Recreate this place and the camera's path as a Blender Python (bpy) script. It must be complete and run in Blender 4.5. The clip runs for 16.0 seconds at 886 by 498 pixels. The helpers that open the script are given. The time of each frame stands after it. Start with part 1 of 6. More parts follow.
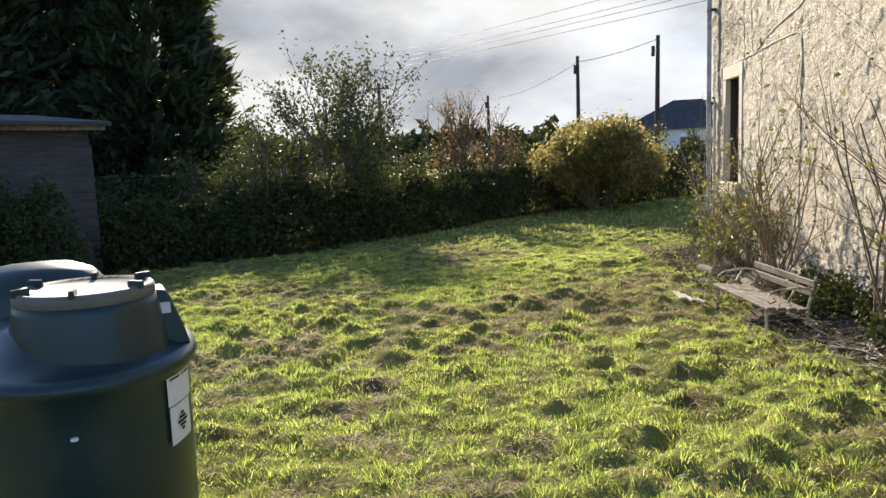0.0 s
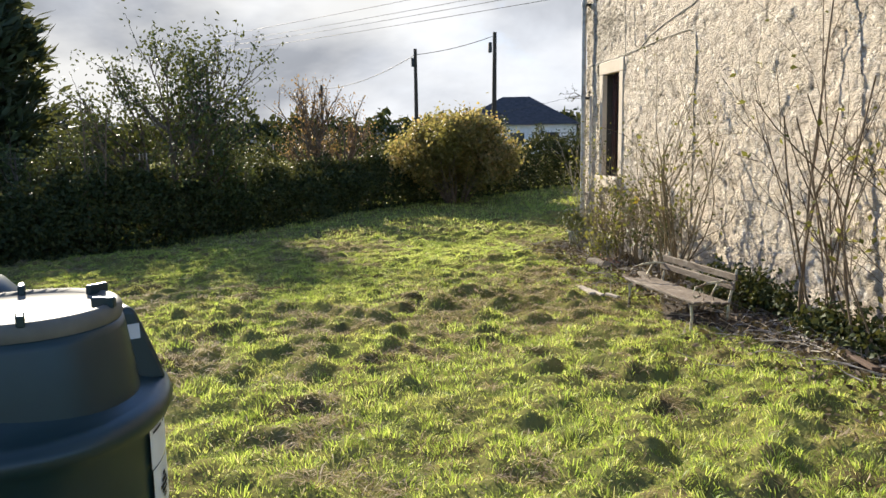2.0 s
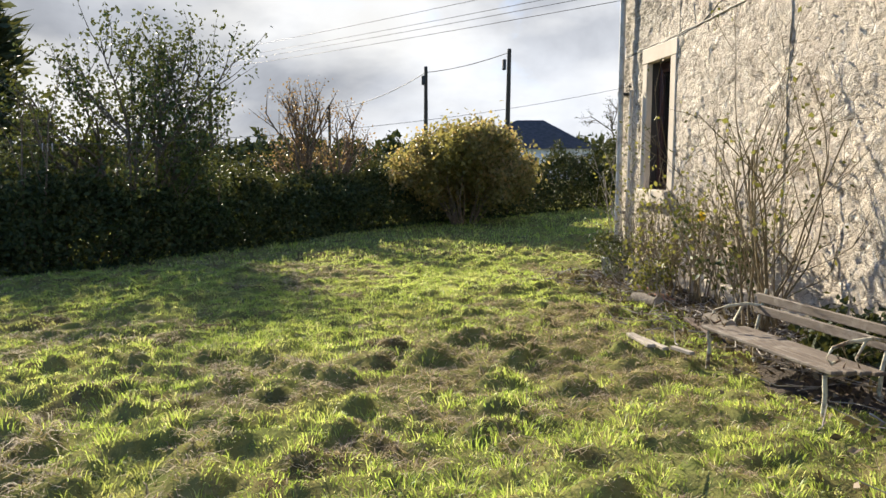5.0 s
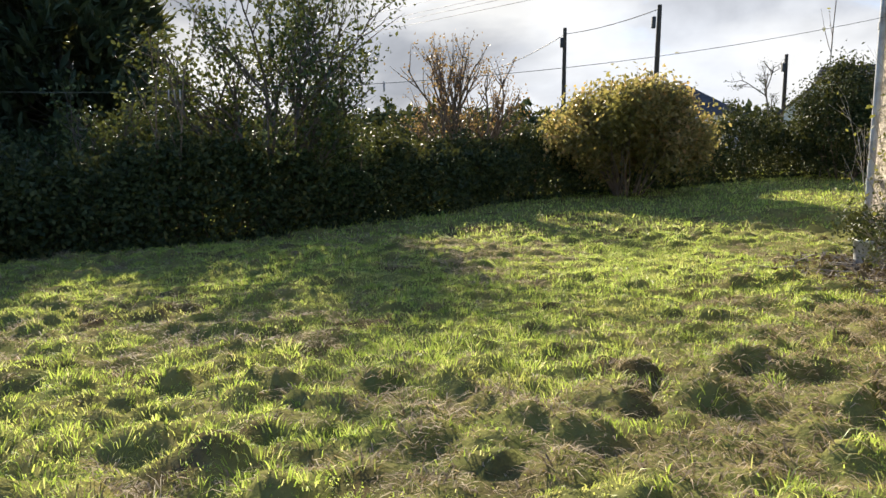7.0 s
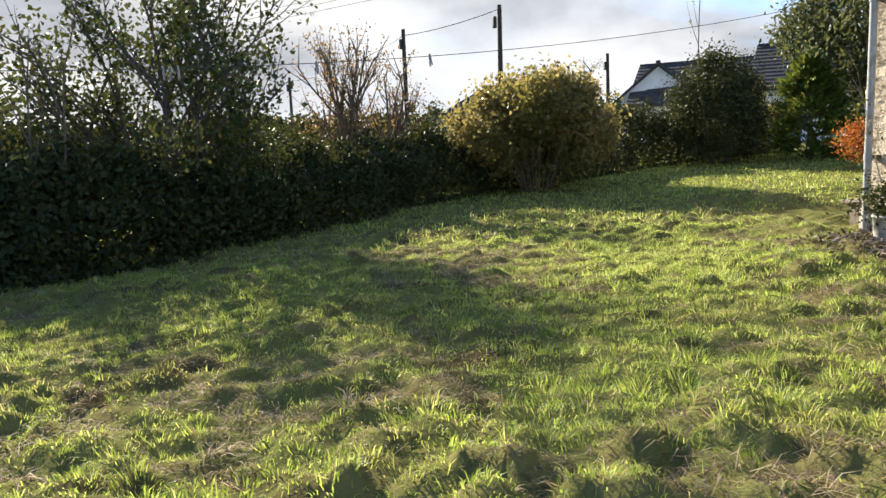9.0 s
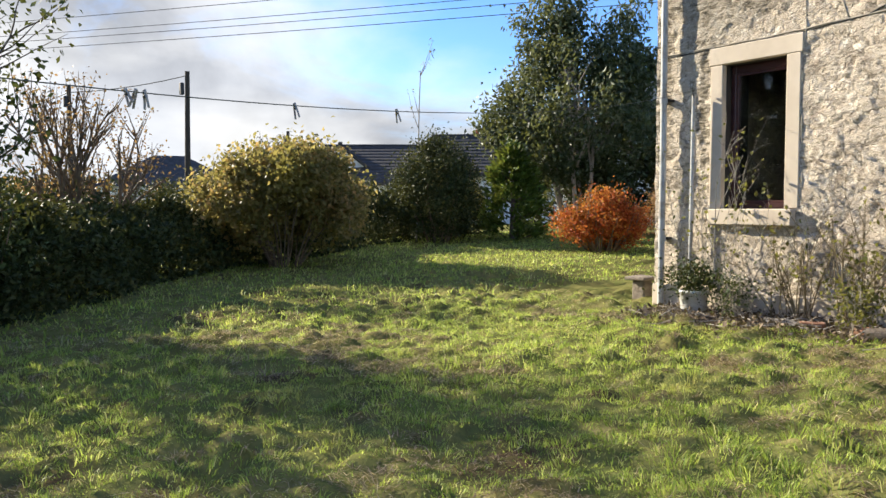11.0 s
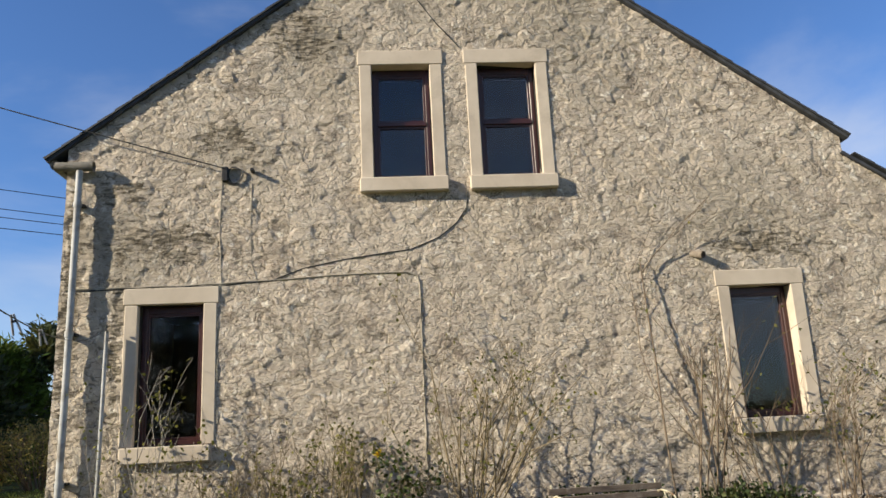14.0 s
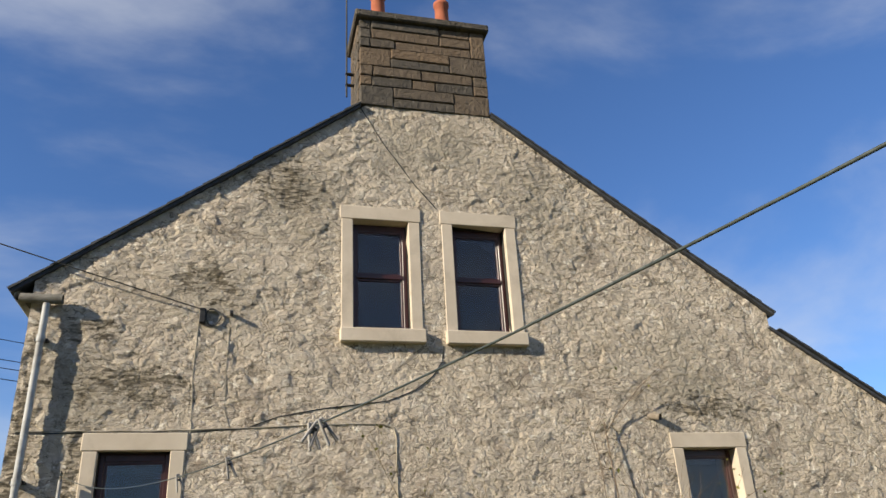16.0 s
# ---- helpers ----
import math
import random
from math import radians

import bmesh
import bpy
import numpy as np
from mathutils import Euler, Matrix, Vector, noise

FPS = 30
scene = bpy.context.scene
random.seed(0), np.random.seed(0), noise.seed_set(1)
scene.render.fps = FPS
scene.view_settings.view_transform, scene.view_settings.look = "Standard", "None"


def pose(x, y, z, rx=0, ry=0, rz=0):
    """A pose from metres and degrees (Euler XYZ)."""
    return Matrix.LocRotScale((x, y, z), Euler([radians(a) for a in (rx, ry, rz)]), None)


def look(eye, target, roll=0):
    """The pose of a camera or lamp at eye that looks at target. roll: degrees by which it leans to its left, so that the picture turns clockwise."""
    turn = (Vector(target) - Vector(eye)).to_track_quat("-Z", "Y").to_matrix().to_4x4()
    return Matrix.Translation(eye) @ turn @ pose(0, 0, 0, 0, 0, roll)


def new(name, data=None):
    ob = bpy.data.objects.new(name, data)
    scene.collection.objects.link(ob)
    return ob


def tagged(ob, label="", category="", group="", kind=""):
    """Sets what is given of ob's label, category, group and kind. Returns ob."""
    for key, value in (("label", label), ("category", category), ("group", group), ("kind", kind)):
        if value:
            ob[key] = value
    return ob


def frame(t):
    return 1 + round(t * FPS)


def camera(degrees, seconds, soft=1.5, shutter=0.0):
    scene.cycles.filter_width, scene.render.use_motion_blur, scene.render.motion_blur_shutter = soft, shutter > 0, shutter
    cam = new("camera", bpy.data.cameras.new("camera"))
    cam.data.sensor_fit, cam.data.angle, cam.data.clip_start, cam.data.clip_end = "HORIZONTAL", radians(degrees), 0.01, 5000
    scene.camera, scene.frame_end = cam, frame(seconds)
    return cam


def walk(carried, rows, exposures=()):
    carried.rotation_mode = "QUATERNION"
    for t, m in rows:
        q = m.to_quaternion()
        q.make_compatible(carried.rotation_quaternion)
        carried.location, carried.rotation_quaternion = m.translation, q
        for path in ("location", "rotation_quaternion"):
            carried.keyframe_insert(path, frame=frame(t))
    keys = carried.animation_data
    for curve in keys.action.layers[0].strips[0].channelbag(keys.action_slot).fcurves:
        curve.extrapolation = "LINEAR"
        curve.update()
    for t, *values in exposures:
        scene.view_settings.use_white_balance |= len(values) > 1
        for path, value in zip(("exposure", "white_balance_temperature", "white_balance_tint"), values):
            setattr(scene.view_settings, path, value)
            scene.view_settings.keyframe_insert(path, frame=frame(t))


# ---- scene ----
cam = camera(60.3, 16.0)
PATH = [
    (0, (0.975, -0.165, 1.635), (0.768, 1.808, 1.38), -2.3),
    (0.5, (0.654, 0.001, 1.625), (0.648, 1.984, 1.361), -1.9),
    (1, (0.37, 0.162, 1.608), (0.468, 2.142, 1.341), -1.7),
    (1.5, (0.179, 0.326, 1.614), (0.362, 2.299, 1.341), -1.4),
    (2, (0.121, 0.461, 1.605), (0.368, 2.425, 1.318), -0.9),
    (2.5, (0.191, 0.763, 1.582), (0.484, 2.719, 1.281), -0.4),
    (3, (0.247, 1.098, 1.566), (0.56, 3.05, 1.265), -0.2),
    (5.5, (0.559, 3.335, 1.231), (0.694, 5.319, 1.023), 0.6),
    (6, (0.445, 3.795, 1.193), (0.434, 5.779, 0.934), 0.6),
    (6.2, (0.352, 3.952, 1.156), (0.314, 5.934, 0.893), 0.7),
    (6.5, (0.248, 4.231, 1.154), (0.176, 6.211, 0.883), 0.7),
    (7, (-0.042, 4.684, 1.113), (-0.138, 6.66, 0.821), -0.1),
    (7.5, (-0.423, 5.005, 1.105), (-0.492, 6.978, 0.782), -1.4),
    (8, (-0.859, 5.311, 1.084), (-0.786, 7.277, 0.724), -2.7),
    (8.2, (-1.033, 5.439, 1.064), (-0.871, 7.405, 0.735), -3.1),
    (10.3, (-2.851, 6.9, 0.966), (-2.119, 8.746, 0.733), 0.5),
    (10.5, (-2.973, 7.019, 0.987), (-2.116, 8.814, 0.778), 0.3),
    (11, (-3.29, 7.374, 0.987), (-2.099, 8.977, 0.881), -0.1),
    (11.5, (-3.583, 7.66, 1.0), (-2.112, 9.015, 1.004), 0.6),
    (11.8, (-3.849, 7.84, 0.984), (-2.257, 9.05, 1.007), 0.6),
    (12, (-3.914, 7.947, 0.975), (-2.268, 9.082, 0.992), 0.2),
    (12.5, (-4.192, 8.335, 0.976), (-2.418, 9.258, 0.996), -1.0),
    (13, (-4.385, 8.709, 0.978), (-2.479, 9.305, 1.075), -0.3),
    (13.5, (-4.542, 9.101, 1.011), (-2.568, 9.261, 1.291), -0.5),
    (13.6, (-4.545, 9.176, 1.021), (-2.573, 9.262, 1.343), -0.6),
    (14, (-4.585, 9.447, 1.004), (-2.644, 9.306, 1.466), -2.8),
    (14.5, (-4.662, 9.75, 0.97), (-2.771, 9.473, 1.56), -4.7),
    (15, (-4.739, 10.1, 0.973), (-2.865, 9.747, 1.577), -4.5),
    (15.5, (-4.667, 10.503, 0.958), (-2.847, 10.064, 1.662), -3.9),
    (16, (-4.642, 10.839, 1.007), (-2.883, 10.356, 1.827), -3.2),
]
walk(cam, [(t, look(eye, target, roll)) for t, eye, target, roll in PATH],
     exposures=[(0, 1.36), (8, 1.42), (10.5, 1.45), (11.3, 1.3), (12.2, 1.1), (13.1, 1.06), (13.6, 0.88), (14.2, 0.66), (16, 0.62)])

# ---------------------------------------------------------------- light
SUN_AZ, SUN_EL = radians(20), radians(24)          # degrees west of +y, and above the horizon
TO_SUN = Vector((-math.sin(SUN_AZ) * math.cos(SUN_EL), math.cos(SUN_AZ) * math.cos(SUN_EL), math.sin(SUN_EL)))
sun_data = bpy.data.lights.new("sun", "SUN")
sun_data.energy, sun_data.angle, sun_data.color = 5.0, radians(0.6), (1.0, 0.90, 0.72)
sun = new("sun", sun_data)
sun.matrix_world = look(TO_SUN * 60, (0, 0, 0))

world = bpy.data.worlds.new("sky")
scene.world = world
world.use_nodes = True
wt = world.node_tree
wt.nodes.clear()


def wn(kind, **kw):
    n = wt.nodes.new(kind)
    for k, v in kw.items():
        n.inputs[k].default_value = v
    return n


sky = wn("ShaderNodeTexSky")
sky.sky_type, sky.sun_disc = "NISHITA", False
sky.sun_elevation, sky.sun_rotation = SUN_EL, -SUN_AZ
sky.air_density, sky.dust_density, sky.ozone_density = 1.0, 0.0, 4.0
direction = wn("ShaderNodeTexCoord")
squash = wn("ShaderNodeMapping")
squash.inputs["Scale"].default_value = (1.0, 1.0, 2.6)
wt.links.new(direction.outputs["Generated"], squash.inputs["Vector"])
cl1 = wn("ShaderNodeTexNoise", Scale=2.3, Detail=9.0, Roughness=0.56, Distortion=0.5)
wt.links.new(squash.outputs["Vector"], cl1.inputs["Vector"])
# cloud bank to the north-west, thinning to clear sky in the east
bank = wn("ShaderNodeVectorMath")
bank.operation = "DOT_PRODUCT"
bank.inputs[1].default_value = (-0.20, 0.83, -1.5)
wt.links.new(direction.outputs["Generated"], bank.inputs[0])
cover = wn("ShaderNodeMath")
cover.operation = "MULTIPLY_ADD"
cover.inputs[1].default_value, cover.inputs[2].default_value = 0.50, -0.09
wt.links.new(bank.outputs["Value"], cover.inputs[0])
thick = wn("ShaderNodeMath")
thick.operation = "ADD"
wt.links.new(cl1.outputs["Fac"], thick.inputs[0])
wt.links.new(cover.outputs[0], thick.inputs[1])
mask = wn("ShaderNodeMapRange")
mask.interpolation_type = "SMOOTHSTEP"
for k, v in (("From Min", 0.42), ("From Max", 0.63)):
    mask.inputs[k].default_value = v
wt.links.new(thick.outputs[0], mask.inputs["Value"])
cl2 = wn("ShaderNodeTexNoise", Scale=3.1, Detail=6.0, Roughness=0.5)
wt.links.new(squash.outputs["Vector"], cl2.inputs["Vector"])
shade = wn("ShaderNodeValToRGB")
shade.color_ramp.elements[0].position, shade.color_ramp.elements[0].color = 0.40, (1.75, 1.85, 2.05, 1)
shade.color_ramp.elements[1].position, shade.color_ramp.elements[1].color = 0.60, (4.0, 3.97, 3.9, 1)
wt.links.new(cl2.outputs["Fac"], shade.inputs["Fac"])
mixer = wt.nodes.new("ShaderNodeMix")
mixer.data_type = "RGBA"
wt.links.new(mask.outputs[0], mixer.inputs["Factor"])
deep = wt.nodes.new("ShaderNodeMix")
deep.data_type, deep.blend_type = "RGBA", "MULTIPLY"
deep.inputs["Factor"].default_value = 1.0
deep.inputs["B"].default_value = (0.72, 0.88, 1.12, 1)
wt.links.new(sky.outputs[0], deep.inputs["A"])
wt.links.new(deep.outputs["Result"], mixer.inputs["A"])
wt.links.new(shade.outputs[0], mixer.inputs["B"])
wisp_map = wn("ShaderNodeMapping")
wisp_map.inputs["Scale"].default_value, wisp_map.inputs["Rotation"].default_value = (1.0, 0.55, 1.6), (0.3, 0.2, 0.5)
wt.links.new(direction.outputs["Generated"], wisp_map.inputs["Vector"])
cl3 = wn("ShaderNodeTexNoise", Scale=2.6, Detail=7.0, Roughness=0.55, Distortion=0.3)
wt.links.new(wisp_map.outputs["Vector"], cl3.inputs["Vector"])
thin = wn("ShaderNodeMapRange")
thin.interpolation_type = "SMOOTHSTEP"
for k, v in (("From Min", 0.40), ("From Max", 0.76), ("To Max", 0.62)):
    thin.inputs[k].default_value = v
wt.links.new(cl3.outputs["Fac"], thin.inputs["Value"])
veil = wt.nodes.new("ShaderNodeMix")
veil.data_type = "RGBA"
veil.inputs["B"].default_value = (5.2, 5.4, 5.8, 1)
wt.links.new(thin.outputs[0], veil.inputs["Factor"])
wt.links.new(mixer.outputs["Result"], veil.inputs["A"])
bg = wn("ShaderNodeBackground", Strength=0.09)
wt.links.new(veil.outputs["Result"], bg.inputs["Color"])
wo = wn("ShaderNodeOutputWorld")
wt.links.new(bg.outputs[0], wo.inputs["Surface"])

# ---------------------------------------------------------------- materials
def ramp_into(nt, fac, stops):
    r = nt.nodes.new("ShaderNodeValToRGB")
    while len(r.color_ramp.elements) < len(stops):
        r.color_ramp.elements.new(0.5)
    for e, (p, c) in zip(r.color_ramp.elements, stops):
        e.position, e.color = p, (*c, 1)
    nt.links.new(fac, r.inputs["Fac"])
    return r.outputs["Color"]


def noise_node(nt, scale, detail=4.0, rough=0.55, distortion=0.0, coords="Object", stretch=None):
    tc = nt.nodes.new("ShaderNodeTexCoord")
    out = tc.outputs[coords]
    if stretch:
        mp = nt.nodes.new("ShaderNodeMapping")
        mp.inputs["Scale"].default_value = stretch
        nt.links.new(out, mp.inputs["Vector"])
        out = mp.outputs["Vector"]
    n = nt.nodes.new("ShaderNodeTexNoise")
    for k, v in (("Scale", scale), ("Detail", detail), ("Roughness", rough), ("Distortion", distortion)):
        n.inputs[k].default_value = v
    nt.links.new(out, n.inputs["Vector"])
    return n.outputs["Fac"]


def mixed(nt, fac, a, b, blend="MIX"):
    m = nt.nodes.new("ShaderNodeMix")
    m.data_type, m.blend_type = "RGBA", blend
    if isinstance(fac, float):
        m.inputs["Factor"].default_value = fac
    else:
        nt.links.new(fac, m.inputs["Factor"])
    for key, v in (("A", a), ("B", b)):
        if isinstance(v, tuple):
            m.inputs[key].default_value = (*v, 1)
        else:
            nt.links.new(v, m.inputs[key])
    return m.outputs["Result"]


def clamp_range(nt, value, lo, hi):
    m = nt.nodes.new("ShaderNodeMapRange")
    m.inputs["From Min"].default_value, m.inputs["From Max"].default_value = lo, hi
    nt.links.new(value, m.inputs["Value"])
    return m.outputs[0]


def surface(name, stops, scale=6.0, rough=0.8, metal=0.0, bump=0.25, bump_scale=40.0, bump_dist=0.01, stain=None, stain_scale=1.5,
            stain_range=(0.5, 0.7), stretch=None, spec=0.3, second=None):
    """A weathered surface: colour from two scales of noise, optional stains of another colour, bump."""
    m = bpy.data.materials.new(name)
    m.use_nodes = True
    nt = m.node_tree
    b = nt.nodes["Principled BSDF"]
    b.inputs["Roughness"].default_value, b.inputs["Metallic"].default_value = rough, metal
    b.inputs["Specular IOR Level"].default_value = spec
    col = ramp_into(nt, noise_node(nt, scale, 6, 0.6, stretch=stretch), stops)
    if second:
        col = mixed(nt, clamp_range(nt, noise_node(nt, second[1], 3), 0.35, 0.75), col, second[0])
    if stain:
        col = mixed(nt, clamp_range(nt, noise_node(nt, stain_scale, 7, 0.65, 0.4), *stain_range), col, stain)
    nt.links.new(col, b.inputs["Base Color"])
    if bump:
        bp = nt.nodes.new("ShaderNodeBump")
        bp.inputs["Strength"].default_value, bp.inputs["Distance"].default_value = bump, bump_dist
        nt.links.new(noise_node(nt, bump_scale, 6, 0.6, stretch=stretch), bp.inputs["Height"])
        nt.links.new(bp.outputs[0], b.inputs["Normal"])
    return m


def foliage(name, stops, glow=0.45, rough=0.55, patch=None, patch_scale=0.8, patch_range=(0.5, 0.68), spec=0.3, shade=None):
    """Leaves: each island its own colour, light passing through."""
    m = bpy.data.materials.new(name)
    m.use_nodes = True
    nt = m.node_tree
    b = nt.nodes["Principled BSDF"]
    g = nt.nodes.new("ShaderNodeNewGeometry")
    col = ramp_into(nt, g.outputs["Random Per Island"], stops)
    if patch:
        col = mixed(nt, clamp_range(nt, noise_node(nt, patch_scale, 5, 0.6), *patch_range), col, patch)
    if shade:
        col = mixed(nt, clamp_range(nt, noise_node(nt, shade[1], 3, 0.6), *shade[2]), col, shade[0])
    nt.links.new(col, b.inputs["Base Color"])
    b.inputs["Roughness"].default_value, b.inputs["Specular IOR Level"].default_value = rough, spec
    t = nt.nodes.new("ShaderNodeBsdfTranslucent")
    nt.links.new(mixed(nt, 0.25, col, (0.5, 0.46, 0.08), "MIX"), t.inputs["Color"])
    mx = nt.nodes.new("ShaderNodeMixShader")
    mx.inputs[0].default_value = glow
    nt.links.new(b.outputs[0], mx.inputs[1])
    nt.links.new(t.outputs[0], mx.inputs[2])
    nt.links.new(mx.outputs[0], nt.nodes["Material Output"].inputs["Surface"])
    return m


M = {}
M["grass"] = foliage("grass_blade", [(0.0, (0.18, 0.29, 0.05)), (0.4, (0.40, 0.55, 0.09)), (0.75, (0.56, 0.66, 0.14)), (1.0, (0.72, 0.66, 0.31))],
                     0.56, 0.45, (0.50, 0.44, 0.16), 1.1, (0.54, 0.74), shade=((0.13, 0.22, 0.035), 4.5, (0.50, 0.66)))
M["straw"] = foliage("dead_grass", [(0.0, (0.26, 0.18, 0.10)), (0.5, (0.46, 0.36, 0.21)), (1.0, (0.66, 0.56, 0.37))], 0.5, 0.7)
M["thatch"] = foliage("brown_thatch", [(0.0, (0.10, 0.066, 0.046)), (0.6, (0.25, 0.18, 0.125)), (1.0, (0.50, 0.40, 0.28))], 0.4, 0.8)
M["ground"] = surface("turf_soil", [(0.3, (0.11, 0.13, 0.04)), (0.6, (0.18, 0.17, 0.06)), (0.8, (0.24, 0.19, 0.10))], 3.5, 0.95, bump=0.6,
                      bump_scale=30, bump_dist=0.03, stain=(0.075, 0.052, 0.032), stain_scale=1.3, stain_range=(0.52, 0.68), spec=0.0)
M["soil"] = surface("bed_soil", [(0.3, (0.03, 0.022, 0.016)), (0.7, (0.085, 0.062, 0.045))], 9, 0.95, bump=0.8, bump_scale=25, bump_dist=0.04)
M["harl"] = surface("painted_rubble", [(0.25, (0.49, 0.405, 0.31)), (0.55, (0.64, 0.55, 0.44)), (0.8, (0.72, 0.64, 0.52))], 5.0, 0.92, bump=0, stain=(0.235, 0.19, 0.15), stain_scale=1.4, stain_range=(0.55, 0.74), second=((0.55, 0.465, 0.36), 0.8))


def bare_patches(m, spots):
    """Places where the paint has come off the stone: y, z, half-width, half-height."""
    nt = m.node_tree
    b = nt.nodes["Principled BSDF"]
    col = b.inputs["Base Color"].links[0].from_socket
    ragged = noise_node(nt, 5.0, 8, 0.72, 0.8, stretch=(1, 0.8, 1.9))
    stone = ramp_into(nt, noise_node(nt, 14, 5, 0.6, stretch=(1, 0.5, 2.2)), [(0.35, (0.075, 0.060, 0.042)), (0.50, (0.19, 0.16, 0.115)), (0.62, (0.42, 0.36, 0.28))])
    tc = nt.nodes.new("ShaderNodeTexCoord")
    for y, z, a, c in spots:
        mp = nt.nodes.new("ShaderNodeMapping")
        mp.inputs["Location"].default_value = (0, -y / a, -z / c)
        mp.inputs["Scale"].default_value = (0, 1 / a, 1 / c)
        nt.links.new(tc.outputs["Object"], mp.inputs["Vector"])
        ln = nt.nodes.new("ShaderNodeVectorMath")
        ln.operation = "LENGTH"
        nt.links.new(mp.outputs[0], ln.inputs[0])
        s = nt.nodes.new("ShaderNodeMath")
        s.operation = "MULTIPLY_ADD"
        s.inputs[1].default_value, s.inputs[2].default_value = -0.16, 0.62
        nt.links.new(ln.outputs["Value"], s.inputs[0])
        k = nt.nodes.new("ShaderNodeMath")
        k.operation = "ADD"
        nt.links.new(s.outputs[0], k.inputs[0])
        nt.links.new(ragged, k.inputs[1])
        col = mixed(nt, clamp_range(nt, k.outputs[0], 0.99, 1.04), col, stone)
    nt.links.new(col, b.inputs["Base Color"])


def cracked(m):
    """Dirt lines between the smeared stones and dirt specks, doubling as painted micro-shadows."""
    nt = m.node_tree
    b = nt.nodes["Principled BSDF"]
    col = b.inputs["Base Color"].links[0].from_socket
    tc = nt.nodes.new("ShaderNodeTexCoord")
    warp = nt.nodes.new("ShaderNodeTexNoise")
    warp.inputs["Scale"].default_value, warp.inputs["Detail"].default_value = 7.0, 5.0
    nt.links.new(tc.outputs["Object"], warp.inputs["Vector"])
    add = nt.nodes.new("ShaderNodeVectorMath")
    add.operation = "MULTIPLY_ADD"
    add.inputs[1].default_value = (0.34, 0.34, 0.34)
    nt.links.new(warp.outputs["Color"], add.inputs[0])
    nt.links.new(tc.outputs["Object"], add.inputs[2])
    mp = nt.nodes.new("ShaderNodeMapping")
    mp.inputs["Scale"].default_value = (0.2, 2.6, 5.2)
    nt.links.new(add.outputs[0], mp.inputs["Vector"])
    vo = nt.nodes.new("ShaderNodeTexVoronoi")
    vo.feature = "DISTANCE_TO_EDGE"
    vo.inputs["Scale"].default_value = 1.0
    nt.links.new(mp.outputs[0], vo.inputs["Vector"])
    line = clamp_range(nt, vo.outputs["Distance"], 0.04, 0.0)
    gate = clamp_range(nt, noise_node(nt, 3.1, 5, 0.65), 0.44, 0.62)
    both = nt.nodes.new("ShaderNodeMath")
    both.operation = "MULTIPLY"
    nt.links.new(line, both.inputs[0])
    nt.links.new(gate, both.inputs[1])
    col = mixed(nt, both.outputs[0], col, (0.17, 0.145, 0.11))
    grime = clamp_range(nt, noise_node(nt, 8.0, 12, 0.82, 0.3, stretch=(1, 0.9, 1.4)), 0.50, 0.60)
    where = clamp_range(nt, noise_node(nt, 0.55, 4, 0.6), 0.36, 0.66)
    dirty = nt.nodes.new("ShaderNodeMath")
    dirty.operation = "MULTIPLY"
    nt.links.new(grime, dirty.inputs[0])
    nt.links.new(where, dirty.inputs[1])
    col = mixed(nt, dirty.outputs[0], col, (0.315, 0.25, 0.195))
    # Dark specks paint tiny relief shadows along with crevice dirt.
    dirt_shade = clamp_range(nt, noise_node(nt, 21.0, 8, 0.78, 0.6, stretch=(1, 0.5, 1.9)), 0.58, 0.62)
    col = mixed(nt, dirt_shade, col, (0.15, 0.125, 0.09))
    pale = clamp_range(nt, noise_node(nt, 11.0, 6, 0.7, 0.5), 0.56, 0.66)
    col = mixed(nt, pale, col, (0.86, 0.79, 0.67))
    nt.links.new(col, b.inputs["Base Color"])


def weathered(m, spots, colour):
    """Soft grey-green weathering: y, z, half-width, half-height."""
    nt = m.node_tree
    b = nt.nodes["Principled BSDF"]
    col = b.inputs["Base Color"].links[0].from_socket
    blotch = noise_node(nt, 3.2, 9, 0.7, 0.3)
    tc = nt.nodes.new("ShaderNodeTexCoord")
    for y, z, a, c in spots:
        mp = nt.nodes.new("ShaderNodeMapping")
        mp.inputs["Location"].default_value = (0, -y / a, -z / c)
        mp.inputs["Scale"].default_value = (0, 1 / a, 1 / c)
        nt.links.new(tc.outputs["Object"], mp.inputs["Vector"])
        ln = nt.nodes.new("ShaderNodeVectorMath")
        ln.operation = "LENGTH"
        nt.links.new(mp.outputs[0], ln.inputs[0])
        k = nt.nodes.new("ShaderNodeMath")
        k.operation = "MULTIPLY_ADD"
        k.inputs[1].default_value = -0.45
        nt.links.new(ln.outputs["Value"], k.inputs[0])
        nt.links.new(blotch, k.inputs[2])
        f = nt.nodes.new("ShaderNodeMapRange")
        for key, v in (("From Min", 0.0), ("From Max", 0.55), ("To Max", 0.75)):
            f.inputs[key].default_value = v
        nt.links.new(k.outputs[0], f.inputs["Value"])
        col = mixed(nt, f.outputs[0], col, colour)
    nt.links.new(col, b.inputs["Base Color"])


